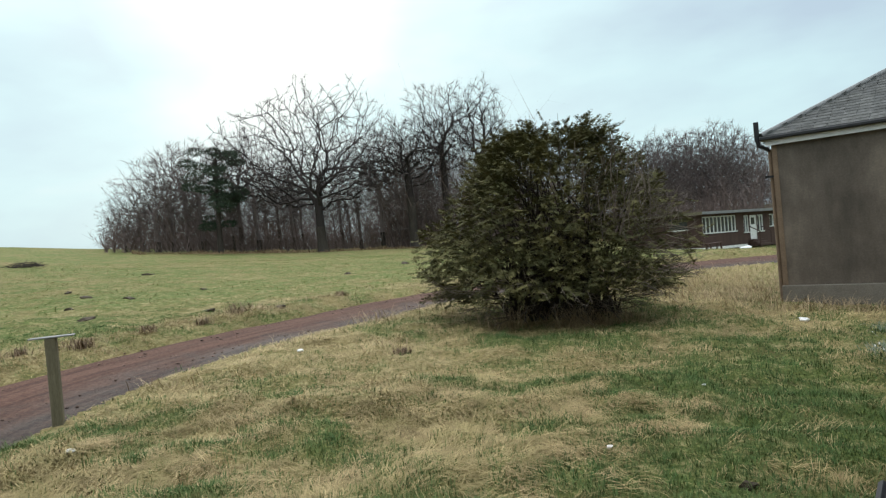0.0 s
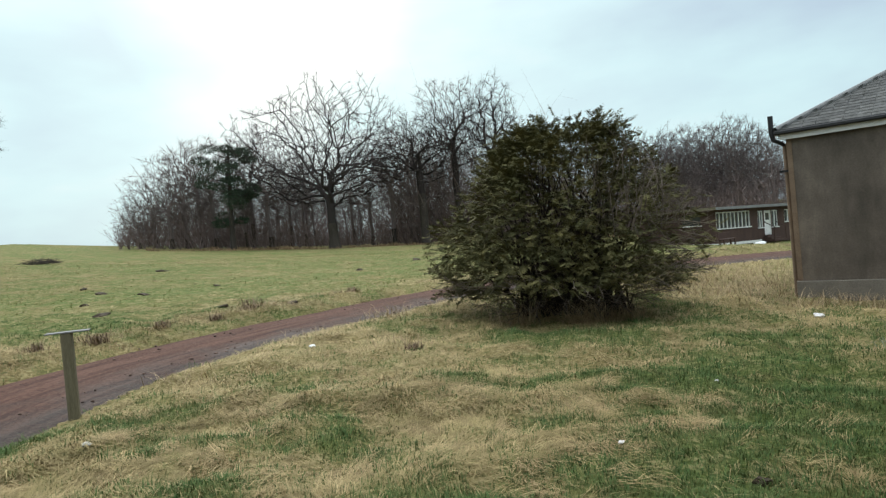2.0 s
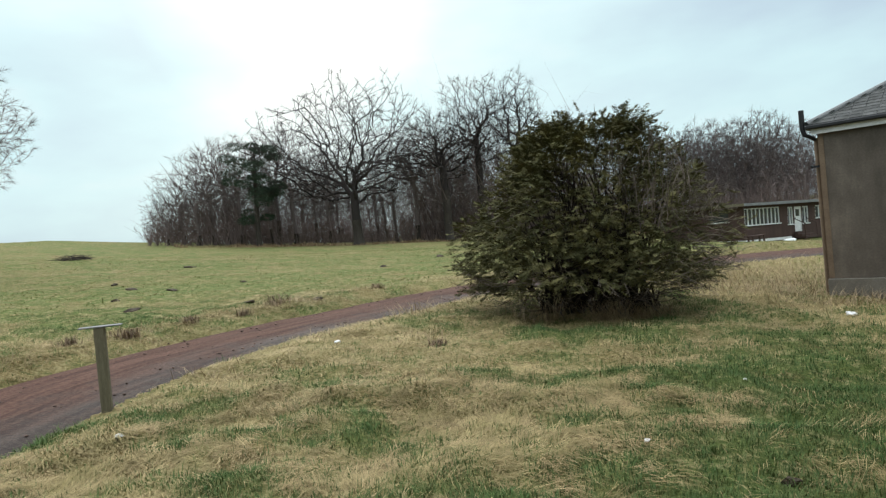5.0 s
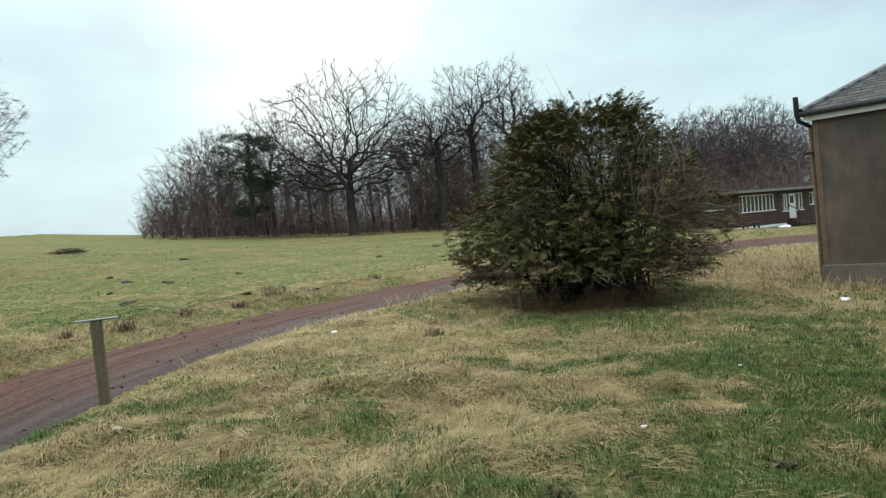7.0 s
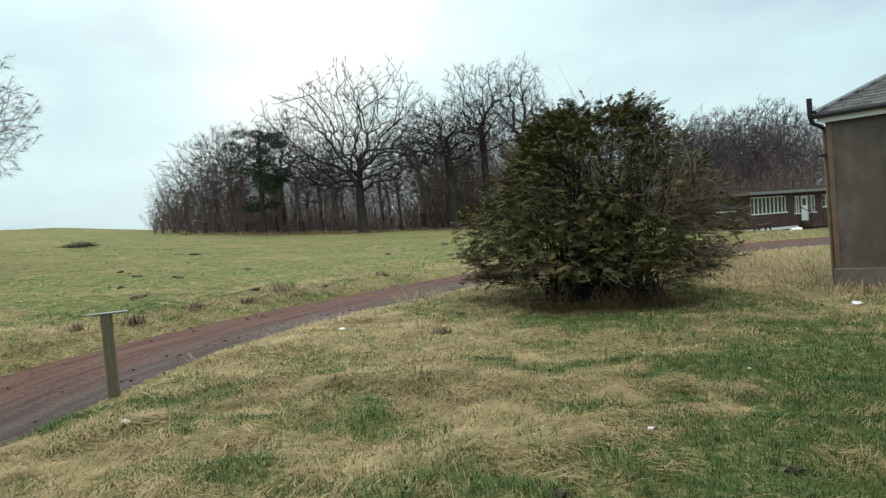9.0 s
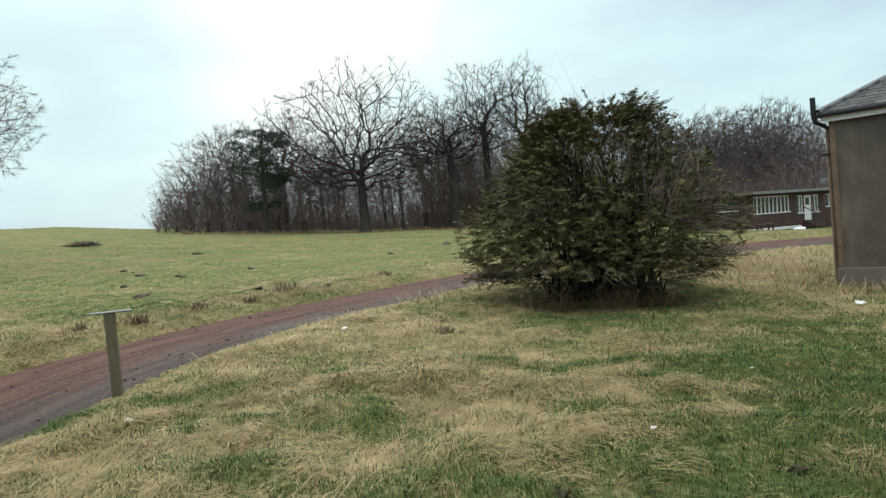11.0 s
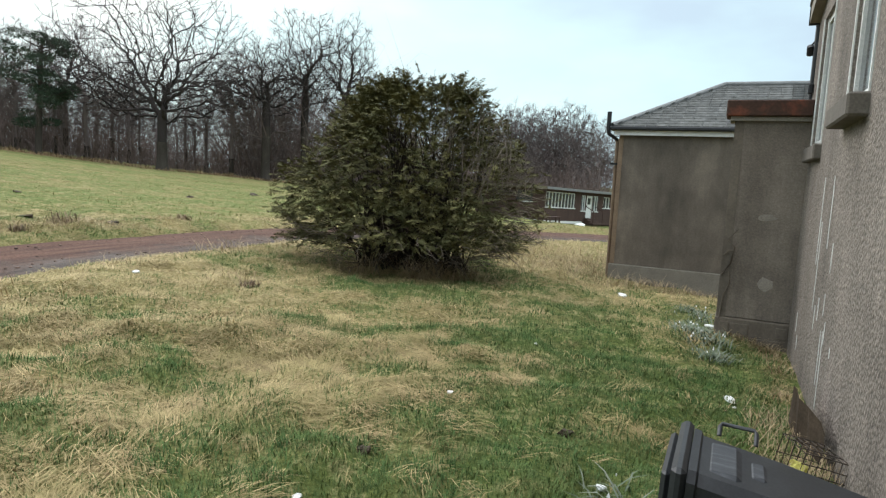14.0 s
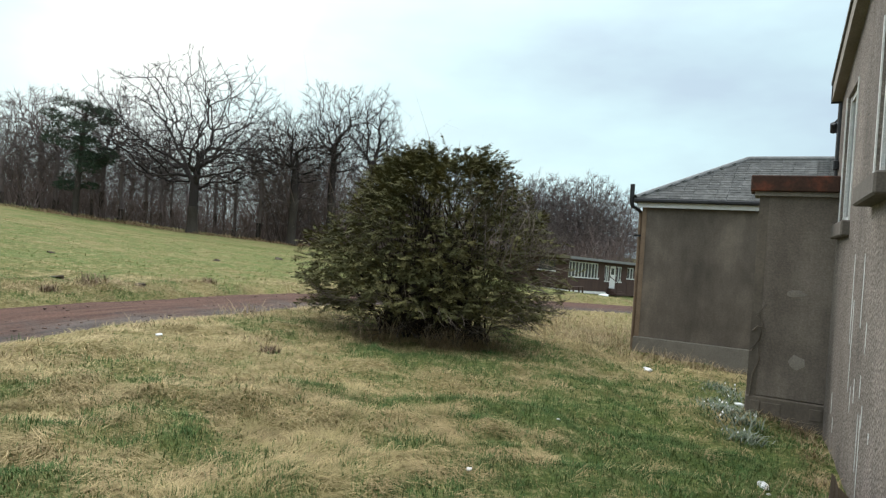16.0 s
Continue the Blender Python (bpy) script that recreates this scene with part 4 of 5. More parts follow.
def build_wood():
    oak = grow_tree(14, 18.3, 3.0, 12.0, 0.50, 2900, 7, 0.9, 0.009, 0.40, 0.20, 0.16, 0.018, 0.0, 0.0, DARKTWIG)
    x, y = polar(-10.6, 68)
    plant("oak_tree", oak, x, y, "big spreading bare oak standing forward of the wood")
    for az, d, seed, h, r, turn, label in ((0.9, 72, 23, 19.6, 5.0, 40, "tall bare tree with upright leaders"), (4.3, 74, 29, 20.0, 4.6, 0, "tall bare tree, crown above its neighbours"), (-2.4, 71, 31, 15.0, 6.4, 10, "bare tree with one long wandering limb")):
        x, y = polar(az, d)
        plant("tall_bare_tree", grow_tree(seed, h, 6.0, r, 0.46, 1000, 6, 1.05, 0.009, 0.50, 0.30, 0.2, 0.018, 0.0, 0.0, DARKTWIG), x, y, label, turn=turn)
    near = grow_tree(41, 10.2, 1.2, 9.2, 0.36, 3400, 11, 0.42, 0.0055, 0.45, 0.4, 0.3, 0.006, 0.0, 0.2)
    x, y = polar(-48.7, 30)
    plant("ash_tree", near, x, y, "bare tree with drooping twigs at the field's edge")
    kinds = [grow_tree(100 + i, h, b, r, tr, 580, 6, 1.05, 0.010, belly, 0.4, 0.22, 0.017) for i, (h, b, r, tr, belly) in enumerate((
        (13.4, 1.6, 5.6, 0.27, 0.45), (13.0, 2.0, 5.0, 0.23, 0.5), (14.2, 3.0, 4.6, 0.23, 0.5), (11.6, 0.6, 6.0, 0.25, 0.4), (13.2, 3.2, 4.2, 0.19, 0.5)))]
    rng = random.Random(7)
    spots = [(-26.4, 75, 3, 0.52), (-25.2, 77, 0, 0.66), (-24.0, 74, 3, 0.88), (-22.8, 76, 0, 0.86), (-21.6, 80, 1, 1.05), (-20.5, 75, 0, 0.96), (-17.4, 78, 2, 1.02), (-16.0, 76, 0, 1.02), (-14.2, 80, 2, 0.88),
             (-13.0, 78, 1, 0.85), (-8.8, 80, 2, 0.84), (-7.2, 78, 0, 0.86), (-5.2, 74, 1, 1.10), (-3.6, 78, 0, 1.08), (-2.3, 73, 3, 1.0), (-0.8, 79, 2, 0.96), (2.8, 78, 0, 1.05), (6.6, 76, 1, 1.10), (8.4, 78, 0, 0.98),
             (10.5, 82, 2, 0.9), (13, 84, 0, 0.9), (15.5, 88, 1, 0.95), (17.2, 92, 0, 0.92), (18.6, 90, 3, 1.0), (20.0, 92, 0, 0.98), (21.5, 95, 1, 0.88), (22.8, 90, 3, 0.98), (24.3, 92, 0, 0.98), (25.6, 90, 3, 0.95), (27.0, 94, 0, 0.74),
             (28.6, 92, 1, 0.6), (19.4, 101, 3, 1.0), (21.0, 99, 0, 0.98), (23.4, 100, 3, 1.02), (31.8, 84, 3, 0.82), (33.5, 90, 0, 0.9), (37.0, 92, 1, 0.9),
             (18.0, 96, 0, 0.92), (19.0, 94, 1, 0.98), (22.2, 97, 3, 1.05), (23.2, 93, 1, 1.0), (25.0, 97, 0, 0.95), (26.2, 95, 3, 0.92)]
    for row, d in ((0, 86),):
        for i in range(10):
            a = -25.5 + 5.8 * i + rng.uniform(-1.6, 1.6) + row
            if a > -25.0 + row * 2.0:
                spots.append((a, d + rng.uniform(-3, 3), rng.randrange(5), rng.uniform(0.6, 0.8)))
    for i in range(10):
        spots.append((rng.uniform(-19, -4), rng.uniform(75, 98), rng.choice((2, 4)), rng.uniform(0.55, 0.78)))
    first = {}
    for az, d, k, s in spots:
        x, y = polar(az, d)
        z = float(land(x, y)[0])
        s *= 1.26 if az > 16 else 1.03
        m = pose(x, y, z, 0, 0, rng.uniform(-60, 60)) @ Matrix.Scale(s, 4)
        if k not in first:
            first[k] = plant("bare_tree", kinds[k], x, y, "bare grey-brown woodland tree", "trees of the wood", rng.uniform(0, 360), s)
        else:
            copy = copy_thing(first[k], Matrix.Identity(4))
            copy.matrix_world = m


def build_pine():
    rng = np.random.RandomState(5)
    x, y = polar(-19.2, 71)
    t = thing("pine_tree", pose(x, y, float(land(x, y)[0])), "dark green pine with flat-topped layered crown", "tree")
    wood, leaf = Gather(), Gather()
    v, f = tube([(0, 0, -0.3), (0.1, 0, 3), (0.3, 0, 6), (0.35, 0.1, 8.5), (0.6, 0, 10.3)], [0.34, 0.28, 0.24, 0.18, 0.07], 8)
    wood.add(v, f)
    pads = []
    for i in range(34):
        h = rng.uniform(2.6, 10.4)
        a = rng.uniform(0, 2 * np.pi)
        reach = (1.0 + 2.1 * math.sin(min(1, (h - 2) / 6.5) * math.pi * 0.62)) * rng.uniform(0.5, 1.0)
        if h > 9.2:
            reach *= 0.75
        q = np.array([0.3 + math.cos(a) * reach, math.sin(a) * reach, h + 0.25 * reach])
        v, f = tube([(0.2, 0, h - 0.3), (0.2 + math.cos(a) * reach * 0.5, math.sin(a) * reach * 0.5, h), q], [0.07, 0.05, 0.02], 4)
        wood.add(v, f)
        pads.append((q, rng.uniform(0.7, 1.25)))
    for q, r in pads:
        n = 420
        d = rng.normal(0, 1, (n, 3))
        d /= np.linalg.norm(d, axis=1)[:, None]
        c = q + d * (rng.uniform(0.2, 1, (n, 1)) ** 0.5) * np.array([r, r, r * 0.42])
        w = d + rng.normal(0, 0.5, (n, 3)) + [0, 0, 0.3]
        w /= np.linalg.norm(w, axis=1)[:, None]
        s = np.cross(w, rng.normal(0, 1, (n, 3)))
        s /= np.linalg.norm(s, axis=1)[:, None]
        l = rng.uniform(0.16, 0.34, (n, 1))
        v = np.stack([c - s * 0.035, c + s * 0.035, c + w * l], 1).reshape(-1, 3)
        leaf.add(v, np.arange(3 * n).reshape(-1, 3))
    part("trunk", wood.mesh("trunk", BARK), BARK, t)
    part("crown", leaf.mesh("crown", NEEDLES), NEEDLES, t, "dark green needle clumps")


def build_undergrowth():
    """Brush, saplings and brambles inside the wood, and the rusty dead grass along its edge."""
    rng = np.random.RandomState(9)
    n = 7200
    az = np.radians(rng.uniform(-28.0, 38, n))
    d = 73 + 45 * rng.uniform(0, 1, n) ** 1.5
    x, y = d * np.sin(az), d * np.cos(az)
    deg = np.degrees(az)
    clump = lattice_noise(x, y, 8, 2) * 0.5 + 0.5
    h = (1.0 + 8.0 * rng.uniform(0, 1, n)) * (0.4 + 0.95 * clump) * (d / 82) * np.clip((deg + 30.5) / 9, 0.15, 1) * np.where(deg > 27, 0.55, np.where(deg > 12, 0.9, 1.0))
    h *= 1 + 0.35 * np.exp(-((deg - 1) / 7) ** 2)
    base = np.stack([x, y, hill(x, y) - 0.05], 1)
    thin = np.where((deg > -17) & (deg < -5), 0.62, 1.0)
    h = h * thin * np.where((deg > -6) & (deg < 0.5), 1.25, 1.0)
    lean = rng.normal(0, 0.42, (n, 3)) * h[:, None]
    lean[:, 2] = h
    across = np.stack([np.cos(az), -np.sin(az), 0 * az], 1)
    s = across * (0.012 + 0.004 * h)[:, None]
    tris = [np.stack([base - s, base + s, base + lean], 1)]
    for i in range(17):
        t = rng.uniform(0.08, 0.95, n)
        q = base + lean * t[:, None]
        w = rng.normal(0, 0.75, (n, 3)) + [0, 0, 0.55]
        w *= (rng.uniform(0.12, 0.34, n) * h)[:, None]
        s = across * (rng.uniform(0.008, 0.022, n) * d / 75)[:, None]
        tris.append(np.stack([q - s, q + s, q + w], 1))
    v = np.concatenate(tris).reshape(-1, 3)
    me = np_mesh("undergrowth", v, np.arange(len(v)).reshape(-1, 3), BRUSH)
    tagged(new("undergrowth", me), "tangled brown brush and saplings under the trees", "undergrowth", kind="stuff")
    n = 9000
    az = np.radians(rng.uniform(-26, 20, n))
    d = 69.5 + rng.normal(0, 1.6, n) + 2.5 * lattice_noise(np.degrees(az), 0 * az, 3, 4)
    x, y = d * np.sin(az), d * np.cos(az)
    a = rng.uniform(0, 2 * np.pi, n)
    l = rng.uniform(0.08, 0.32, n) * (0.4 + 0.9 * np.abs(lattice_noise(np.degrees(az), 0 * az, 1.3, 5)))
    v, f = strips(np.stack([x, y, hill(x, y) - 0.02], 1), np.stack([np.cos(a), np.sin(a)], 1), l, rng.uniform(0.02, 0.045, n), l * rng.uniform(0.6, 1.2, n), np.full(n, 1.3), rng)
    tagged(new("dead_grass_fringe", np_mesh("dead_grass_fringe", v, f, REDGRASS)), "rust-brown dead grass along the wood's edge", "grass", kind="stuff")


build_wood()
build_pine()
build_undergrowth()


# ---- yew bush ----
def build_yew():
    rng = np.random.RandomState(21)
    cx, cy = 1.80, 10.95
    cz = float(land(cx, cy)[0])
    t = thing("yew_bush", pose(cx + 0.07, cy, cz) @ Matrix.Scale(0.97, 4), "broad dark green yew bush with ragged crown and bare stems below", "bush")
    wood, leaf, dead = Gather(), Gather(), Gather()
    hs = np.array([0.15, 0.35, 0.6, 1.0, 1.35, 1.7, 1.85, 2.15, 2.55, 2.85, 3.1, 3.3])
    west = np.array([1.25, 1.70, 2.10, 2.28, 2.26, 2.12, 1.84, 1.56, 1.38, 1.12, 0.75, 0.25])
    east = np.array([1.30, 1.65, 2.00, 2.15, 2.15, 2.12, 2.06, 1.86, 1.52, 1.18, 0.95, 0.50])
    rs = (west + east) / 2

    def girth(a, h):
        k = 0.5 + 0.5 * math.cos(a)
        return np.interp(h, hs, west) * (1 - k) + np.interp(h, hs, east) * k

    # foliage hangs in clumps: each a bundle of flat sprays that lean outwards and droop at the tip
    sprays, ends = [], []

    def clump(c, o, size, count):
        ends.append(c)
        for _ in range(count):
            q = c + rng.normal(0, 0.5, 3) * size * [1, 1, 0.75]
            w = o + rng.normal(0, 0.42, 3) + [0, 0, 0.10]
            sprays.append((q, w / np.linalg.norm(w), rng.uniform(0.15, 0.31)))
    for i in range(1120):
        h = 0.42 + 2.78 * rng.uniform(0, 1) ** 1.12
        a = rng.uniform(0, 2 * np.pi)
        inner = i % 3 == 0
        r = girth(a, h) * (rng.uniform(0.45, 0.72) if inner else rng.uniform(0.76, 1.0)) * (1 + 0.12 * lattice_noise([a * 2.2], [h * 1.6], 1.0, 6)[0])
        c = np.array([math.cos(a) * r + 0.10 * np.clip((h - 1.9) / 1.3, 0, 1), math.sin(a) * r * 0.95, h])
        if c[0] > 0.9 and h < 1.9 and rng.uniform(0, 1) < 0.5:
            continue
        o = np.array([math.cos(a), math.sin(a), 0.75 * (h - 1.5) / 2])
        clump(c, o / np.linalg.norm(o), rng.uniform(0.18, 0.30), 7)
    for x0, x1, z0, z1 in ((0.42, 0.76, 2.65, 3.38), (0.68, 1.02, 2.5, 3.14), (0.92, 1.26, 2.35, 2.92), (1.6, 2.02, 1.95, 2.28), (-0.1, 0.05, 2.8, 3.22), (-0.35, -0.5, 2.75, 3.20), (-0.75, -0.92, 2.6, 3.02), (0.25, 0.34, 2.8, 3.24), (-1.9, -2.46, 0.9, 0.98), (-1.8, -2.3, 1.5, 1.72), (-1.9, -2.35, 0.6, 0.55)):
        a, b = np.array([x0, -0.25, z0]), np.array([x1, -0.30, z1])
        w = (b - a) / np.linalg.norm(b - a)
        ends.append(b)
        for k in np.linspace(0, 0.94, 13):
            v = w + rng.normal(0, 0.30, 3)
            sprays.append((a + (b - a) * k + rng.normal(0, 0.02, 3), v / np.linalg.norm(v), 0.26 * (1.15 - 0.7 * k)))
    for tip in ends[::5] + ends[-11:]:
        tip = tip * [0.93, 0.93, 0.97]
        a0 = rng.uniform(0, 2 * np.pi)
        root = np.array([math.cos(a0), math.sin(a0) * 0.8, 0]) * 1.05 * math.sqrt(rng.uniform(0, 1)) + [0.1, 0, -0.05]
        mid = root * 0.6 + tip * np.array([0.42, 0.42, 0.72]) + [0, 0, 0.10]
        k = np.linspace(0, 1, 8)[:, None]
        path = root * (1 - k) ** 2 + 2 * mid * k * (1 - k) + tip * k**2
        path[1:-1] += rng.normal(0, 0.025, (6, 3))
        v, f = tube(path, np.linspace(rng.uniform(0.012, 0.034), 0.003, 8), 4)
        wood.add(v, f)
    # every spray: one shoot with side shoots in its plane, each with two rows of needles
    P, W, length = [], [], []
    for q, w, l in sprays:
        plane = np.cross(w, rng.normal(0, 0.35, 3) + [0, 0, 1.0])
        plane /= np.linalg.norm(plane) + 1e-9
        for k, sgn in ((0.0, 0), (0.18, -1), (0.30, 1), (0.45, -1), (0.58, 1), (0.74, -1)):
            d = w * 0.75 + plane * sgn * 0.72 - np.array([0, 0, 0.12 + 0.22 * k]) if sgn else w - np.array([0, 0, 0.10])
            P.append(q + w * l * k - np.array([0, 0, 0.10 * k * l]))
            W.append(d / np.linalg.norm(d))
            length.append(l * (0.55 * (1.15 - k) if sgn else 1.0))
    P, W, length = np.array(P), np.array(W), np.array(length)
    keep = P[:, 2] > 0.32 + 0.22 * rng.uniform(0, 1, len(P)) + np.where(np.abs(P[:, 0]) < 1.2, 0.14, 0)
    P, W, length = P[keep], W[keep], length[keep]
    flat = np.cross(W, rng.normal(0, 0.25, W.shape) + [0, 0, 1.0])
    flat /= np.linalg.norm(flat, axis=1)[:, None]
    rows = 7
    vs = []
    for i in range(rows):
        for sgn in (-1, 1):
            c = P + W * (length * (i + 0.5) / rows)[:, None]
            ll = 0.034 * (1.15 - 0.6 * i / rows)
            tip = c + (flat * sgn * 0.85 + W * 0.6) * ll + rng.normal(0, 0.006, P.shape)
            vs.append(np.stack([c - W * 0.0078, c + W * 0.0078, tip], 1))
    v = np.concatenate(vs).reshape(-1, 3)
    leaf.add(v, np.arange(len(v)).reshape(-1, 3))
    # dead grey shoots, most on the side turned to the building and low down
    for i in range(380):
        if i < 110:
            a, h = rng.uniform(-1.3, 0.45), rng.uniform(0.3, 1.9)
        elif i < 182:
            a, h = rng.uniform(-1.75, -0.8), rng.uniform(1.3, 2.5)
        else:
            a, h = rng.uniform(-2.9, 0.5), rng.uniform(0.15, 0.8)
        r = np.interp(h, hs, rs) * rng.uniform(0.72, 1.02)
        q = np.array([math.cos(a) * r, math.sin(a) * r, h])
        if a < -0.9 and h > 1.2:
            q[0] += 0.45
            w = np.array([rng.normal(0.05, 0.25), rng.normal(-0.05, 0.2), 1.0])
        else:
            w = np.array([math.cos(a), math.sin(a), rng.uniform(-0.35, 0.5)])
        pts = [q]
        w = w / np.linalg.norm(w)
        for k in range(4):
            w = w + rng.normal(0, 0.16, 3)
            w /= np.linalg.norm(w)
            pts.append(pts[-1] + w * rng.uniform(0.09, 0.15))
            if k in (1, 2):
                d2 = w + rng.normal(0, 0.5, 3)
                d2 /= np.linalg.norm(d2)
                vv, ff = tube([pts[-1], pts[-1] + d2 * 0.12, pts[-1] + d2 * 0.22], [0.004, 0.003, 0.001], 3)
                dead.add(vv, ff)
        vv, ff = tube(pts, np.linspace(0.008, 0.002, 5), 3)
        dead.add(vv, ff)
    # a few leaders above the crown
    for x0, y0, h in ((0.22, -0.4, 3.1), (0.05, -0.3, 2.9), (-0.5, -0.5, 2.85)):
        vv, ff = tube([(x0, y0, h - 0.6), (x0 + 0.03, y0, h), (x0 + 0.05, y0, h + 0.42)], [0.01, 0.007, 0.002], 3)
        dead.add(vv, ff)
    part("underwood", wood.mesh("underwood", YEWBARK), YEWBARK, t, "many bare brown stems from the base")
    part("foliage", leaf.mesh("foliage", YEWLEAF), YEWLEAF, t, "sprays of narrow dark needles, olive at the tips")
    part("deadwood", dead.mesh("deadwood", DEADTWIG), DEADTWIG, t, "grey dead twigs")


build_yew()


# ---- grass ----
def scatter(rng, n, r0, r1, az0, az1):
    a = np.radians(rng.uniform(az0, az1, n))
    r = np.sqrt(rng.uniform(r0 * r0, r1 * r1, n))
    x, y = r * np.sin(a), r * np.cos(a)
    gap, left = track_gap(x, y)
    v = x * math.cos(radians(TURN)) - y * math.sin(radians(TURN))
    u = x * math.sin(radians(TURN)) + y * math.cos(radians(TURN))
    ok = (gap > 0.02 + 0.12 * lattice_noise(x, y, 0.5, 7)) & (v < WALL_V - 0.02)
    ok &= ~((v > GABLE_V - 0.05) & (u > GABLE_U - 0.06) & (u < GABLE_U + 4)) & ~((v > -0.18) & (u > 8.37) & (u < 8.8))
    return x[ok], y[ok], gap[ok], left[ok]


def build_grass():
    """Matted straw lying in combed locks, with upright green tufts growing through."""
    rng = np.random.RandomState(3)
    for zone, n, r0, r1, wid, reach, per in (("near", 16000, 0.9, 6.5, 0.0040, 0.185, 11), ("middle", 21000, 6.5, 15.5, 0.0056, 0.185, 8), ("field", 26000, 15.5, 50, 0.015, 0.24, 4)):
        x, y, gap, left = scatter(rng, n, r0, r1, -46, 62 if r0 < 6 else 46)
        g = greenness(x, y)
        is_green = rng.uniform(0, 1, len(x)) < np.clip((g - 0.26) / 0.40, 0.14, 0.96)
        comb = 3.4 * lattice_noise(x, y, 0.9, 12) + 2.0 * lattice_noise(x, y, 0.35, 14) + rng.normal(0, 0.5, len(x))
        for kind in (0, 1):
            pick = is_green == bool(kind)
            k = per if kind == 0 else int(per * 1.05)
            q, th = np.repeat(np.stack([x[pick], y[pick]], 1), k, 0), np.repeat(comb[pick], k)
            size = np.repeat(rng.uniform(0.6, 1.35, pick.sum()), k)
            lift0 = np.repeat(rng.uniform(0.0, 1.0, pick.sum()) ** 2, k)
            m = len(q)
            pasture = np.repeat((left[pick] & (gap[pick] > 2)).astype(float), k)
            if kind == 0:
                a = th + rng.normal(0, 0.28, m)
                q = q + rng.normal(0, 0.045 if zone == "near" else 0.08, (m, 2))
                l = rng.uniform(0.6, 1.3, m) * reach * size * (1 - 0.4 * pasture)
                lift = l * (0.04 + 0.15 * lift0 + 0.07 * rng.uniform(0, 1, m))
                tip = rng.uniform(-0.1, 1.1, m)
            else:
                a = rng.uniform(0, 2 * np.pi, m)
                q = q + rng.normal(0, 0.055 if zone == "near" else 0.10, (m, 2))
                h = rng.uniform(0.45, 1.15, m) * reach * 0.28 * size * (1 - 0.45 * pasture)
                l = h * rng.uniform(0.3, 1.1, m)
                lift, tip = h * 0.7, rng.uniform(0.9, 1.5, m)
            w = rng.uniform(0.6, 1.4, m) * wid * (1.0 if kind == 0 else 1.15)
            base = np.stack([q[:, 0], q[:, 1], land(q[:, 0], q[:, 1]) - 0.006], 1)
            v, f = strips(base, np.stack([np.cos(a), np.sin(a)], 1), l, w, lift, tip, rng)
            c, s = math.cos(radians(TURN)), math.sin(radians(TURN))
            over = np.maximum(0, v[:, 0] * c - v[:, 1] * s - (WALL_V - 0.015)) * ((v[:, 0] * s + v[:, 1] * c) < WALL_END)
            v[:, 0] -= over * c
            v[:, 1] += over * s
            name = zone + ("_straw" if kind == 0 else "_green_grass")
            material = STRAW if kind == 0 else (FIELD if zone == "field" else GREEN)
            label = "matted bleached straw-coloured grass" if kind == 0 else "short green grass tufts growing through the straw"
            tagged(new(name, np_mesh(name, v, f, material)), label, "grass", kind="stuff")


def build_tufts():
    """Thicker tufts that stand out of the sward: fresh green ones, and bleached tussocks that flop over."""
    rng = np.random.RandomState(19)
    for name, n, per, material, label in (("green_tufts", 2300, 15, GREEN, "fresh green grass tufts standing in the sward"), ("straw_tussocks", 1500, 17, STRAW, "floppy bleached tussocks of dead grass")):
        x, y, gap, left = scatter(rng, n, 2.4, 13, -46, 60)
        g = greenness(x, y)
        ok = (rng.uniform(0, 1, len(x)) < (np.clip((g - 0.22) * 2.2, 0.06, 1) if material is GREEN else np.clip(1.15 - g, 0.15, 1))) & (gap > 0.15)
        x, y = x[ok], y[ok]
        size = rng.uniform(0.5, 1.25, len(x))
        swing = 3.4 * lattice_noise(x, y, 0.9, 12) + rng.normal(0, 0.6, len(x))
        q, size, swing = np.repeat(np.stack([x, y], 1), per, 0), np.repeat(size, per), np.repeat(swing, per)
        m = len(q)
        q = q + rng.normal(0, 0.030 if material is GREEN else 0.045, (m, 2)) * size[:, None]
        if material is GREEN:
            a = rng.uniform(0, 2 * np.pi, m)
            h = rng.uniform(0.5, 1.0, m) * 0.115 * size
            l, lift, tip = h * rng.uniform(0.25, 0.9, m), h * 0.72, rng.uniform(0.9, 1.45, m)
        else:
            a = swing + rng.normal(0, 0.55, m)
            h = rng.uniform(0.2, 1.0, m) * 0.075 * size
            l, lift, tip = rng.uniform(0.12, 0.27, m) * size, h, rng.uniform(-0.3, 0.5, m)
        base = np.stack([q[:, 0], q[:, 1], land(q[:, 0], q[:, 1]) - 0.008], 1)
        inside = q[:, 0] * math.cos(radians(TURN)) - q[:, 1] * math.sin(radians(TURN)) < WALL_V - 0.2
        v, f = strips(base[inside], np.stack([np.cos(a), np.sin(a)], 1)[inside], l[inside], (rng.uniform(0.003, 0.0055, m))[inside], lift[inside], tip[inside], rng)
        tagged(new(name, np_mesh(name, v, f, material)), label, "grass", kind="stuff")


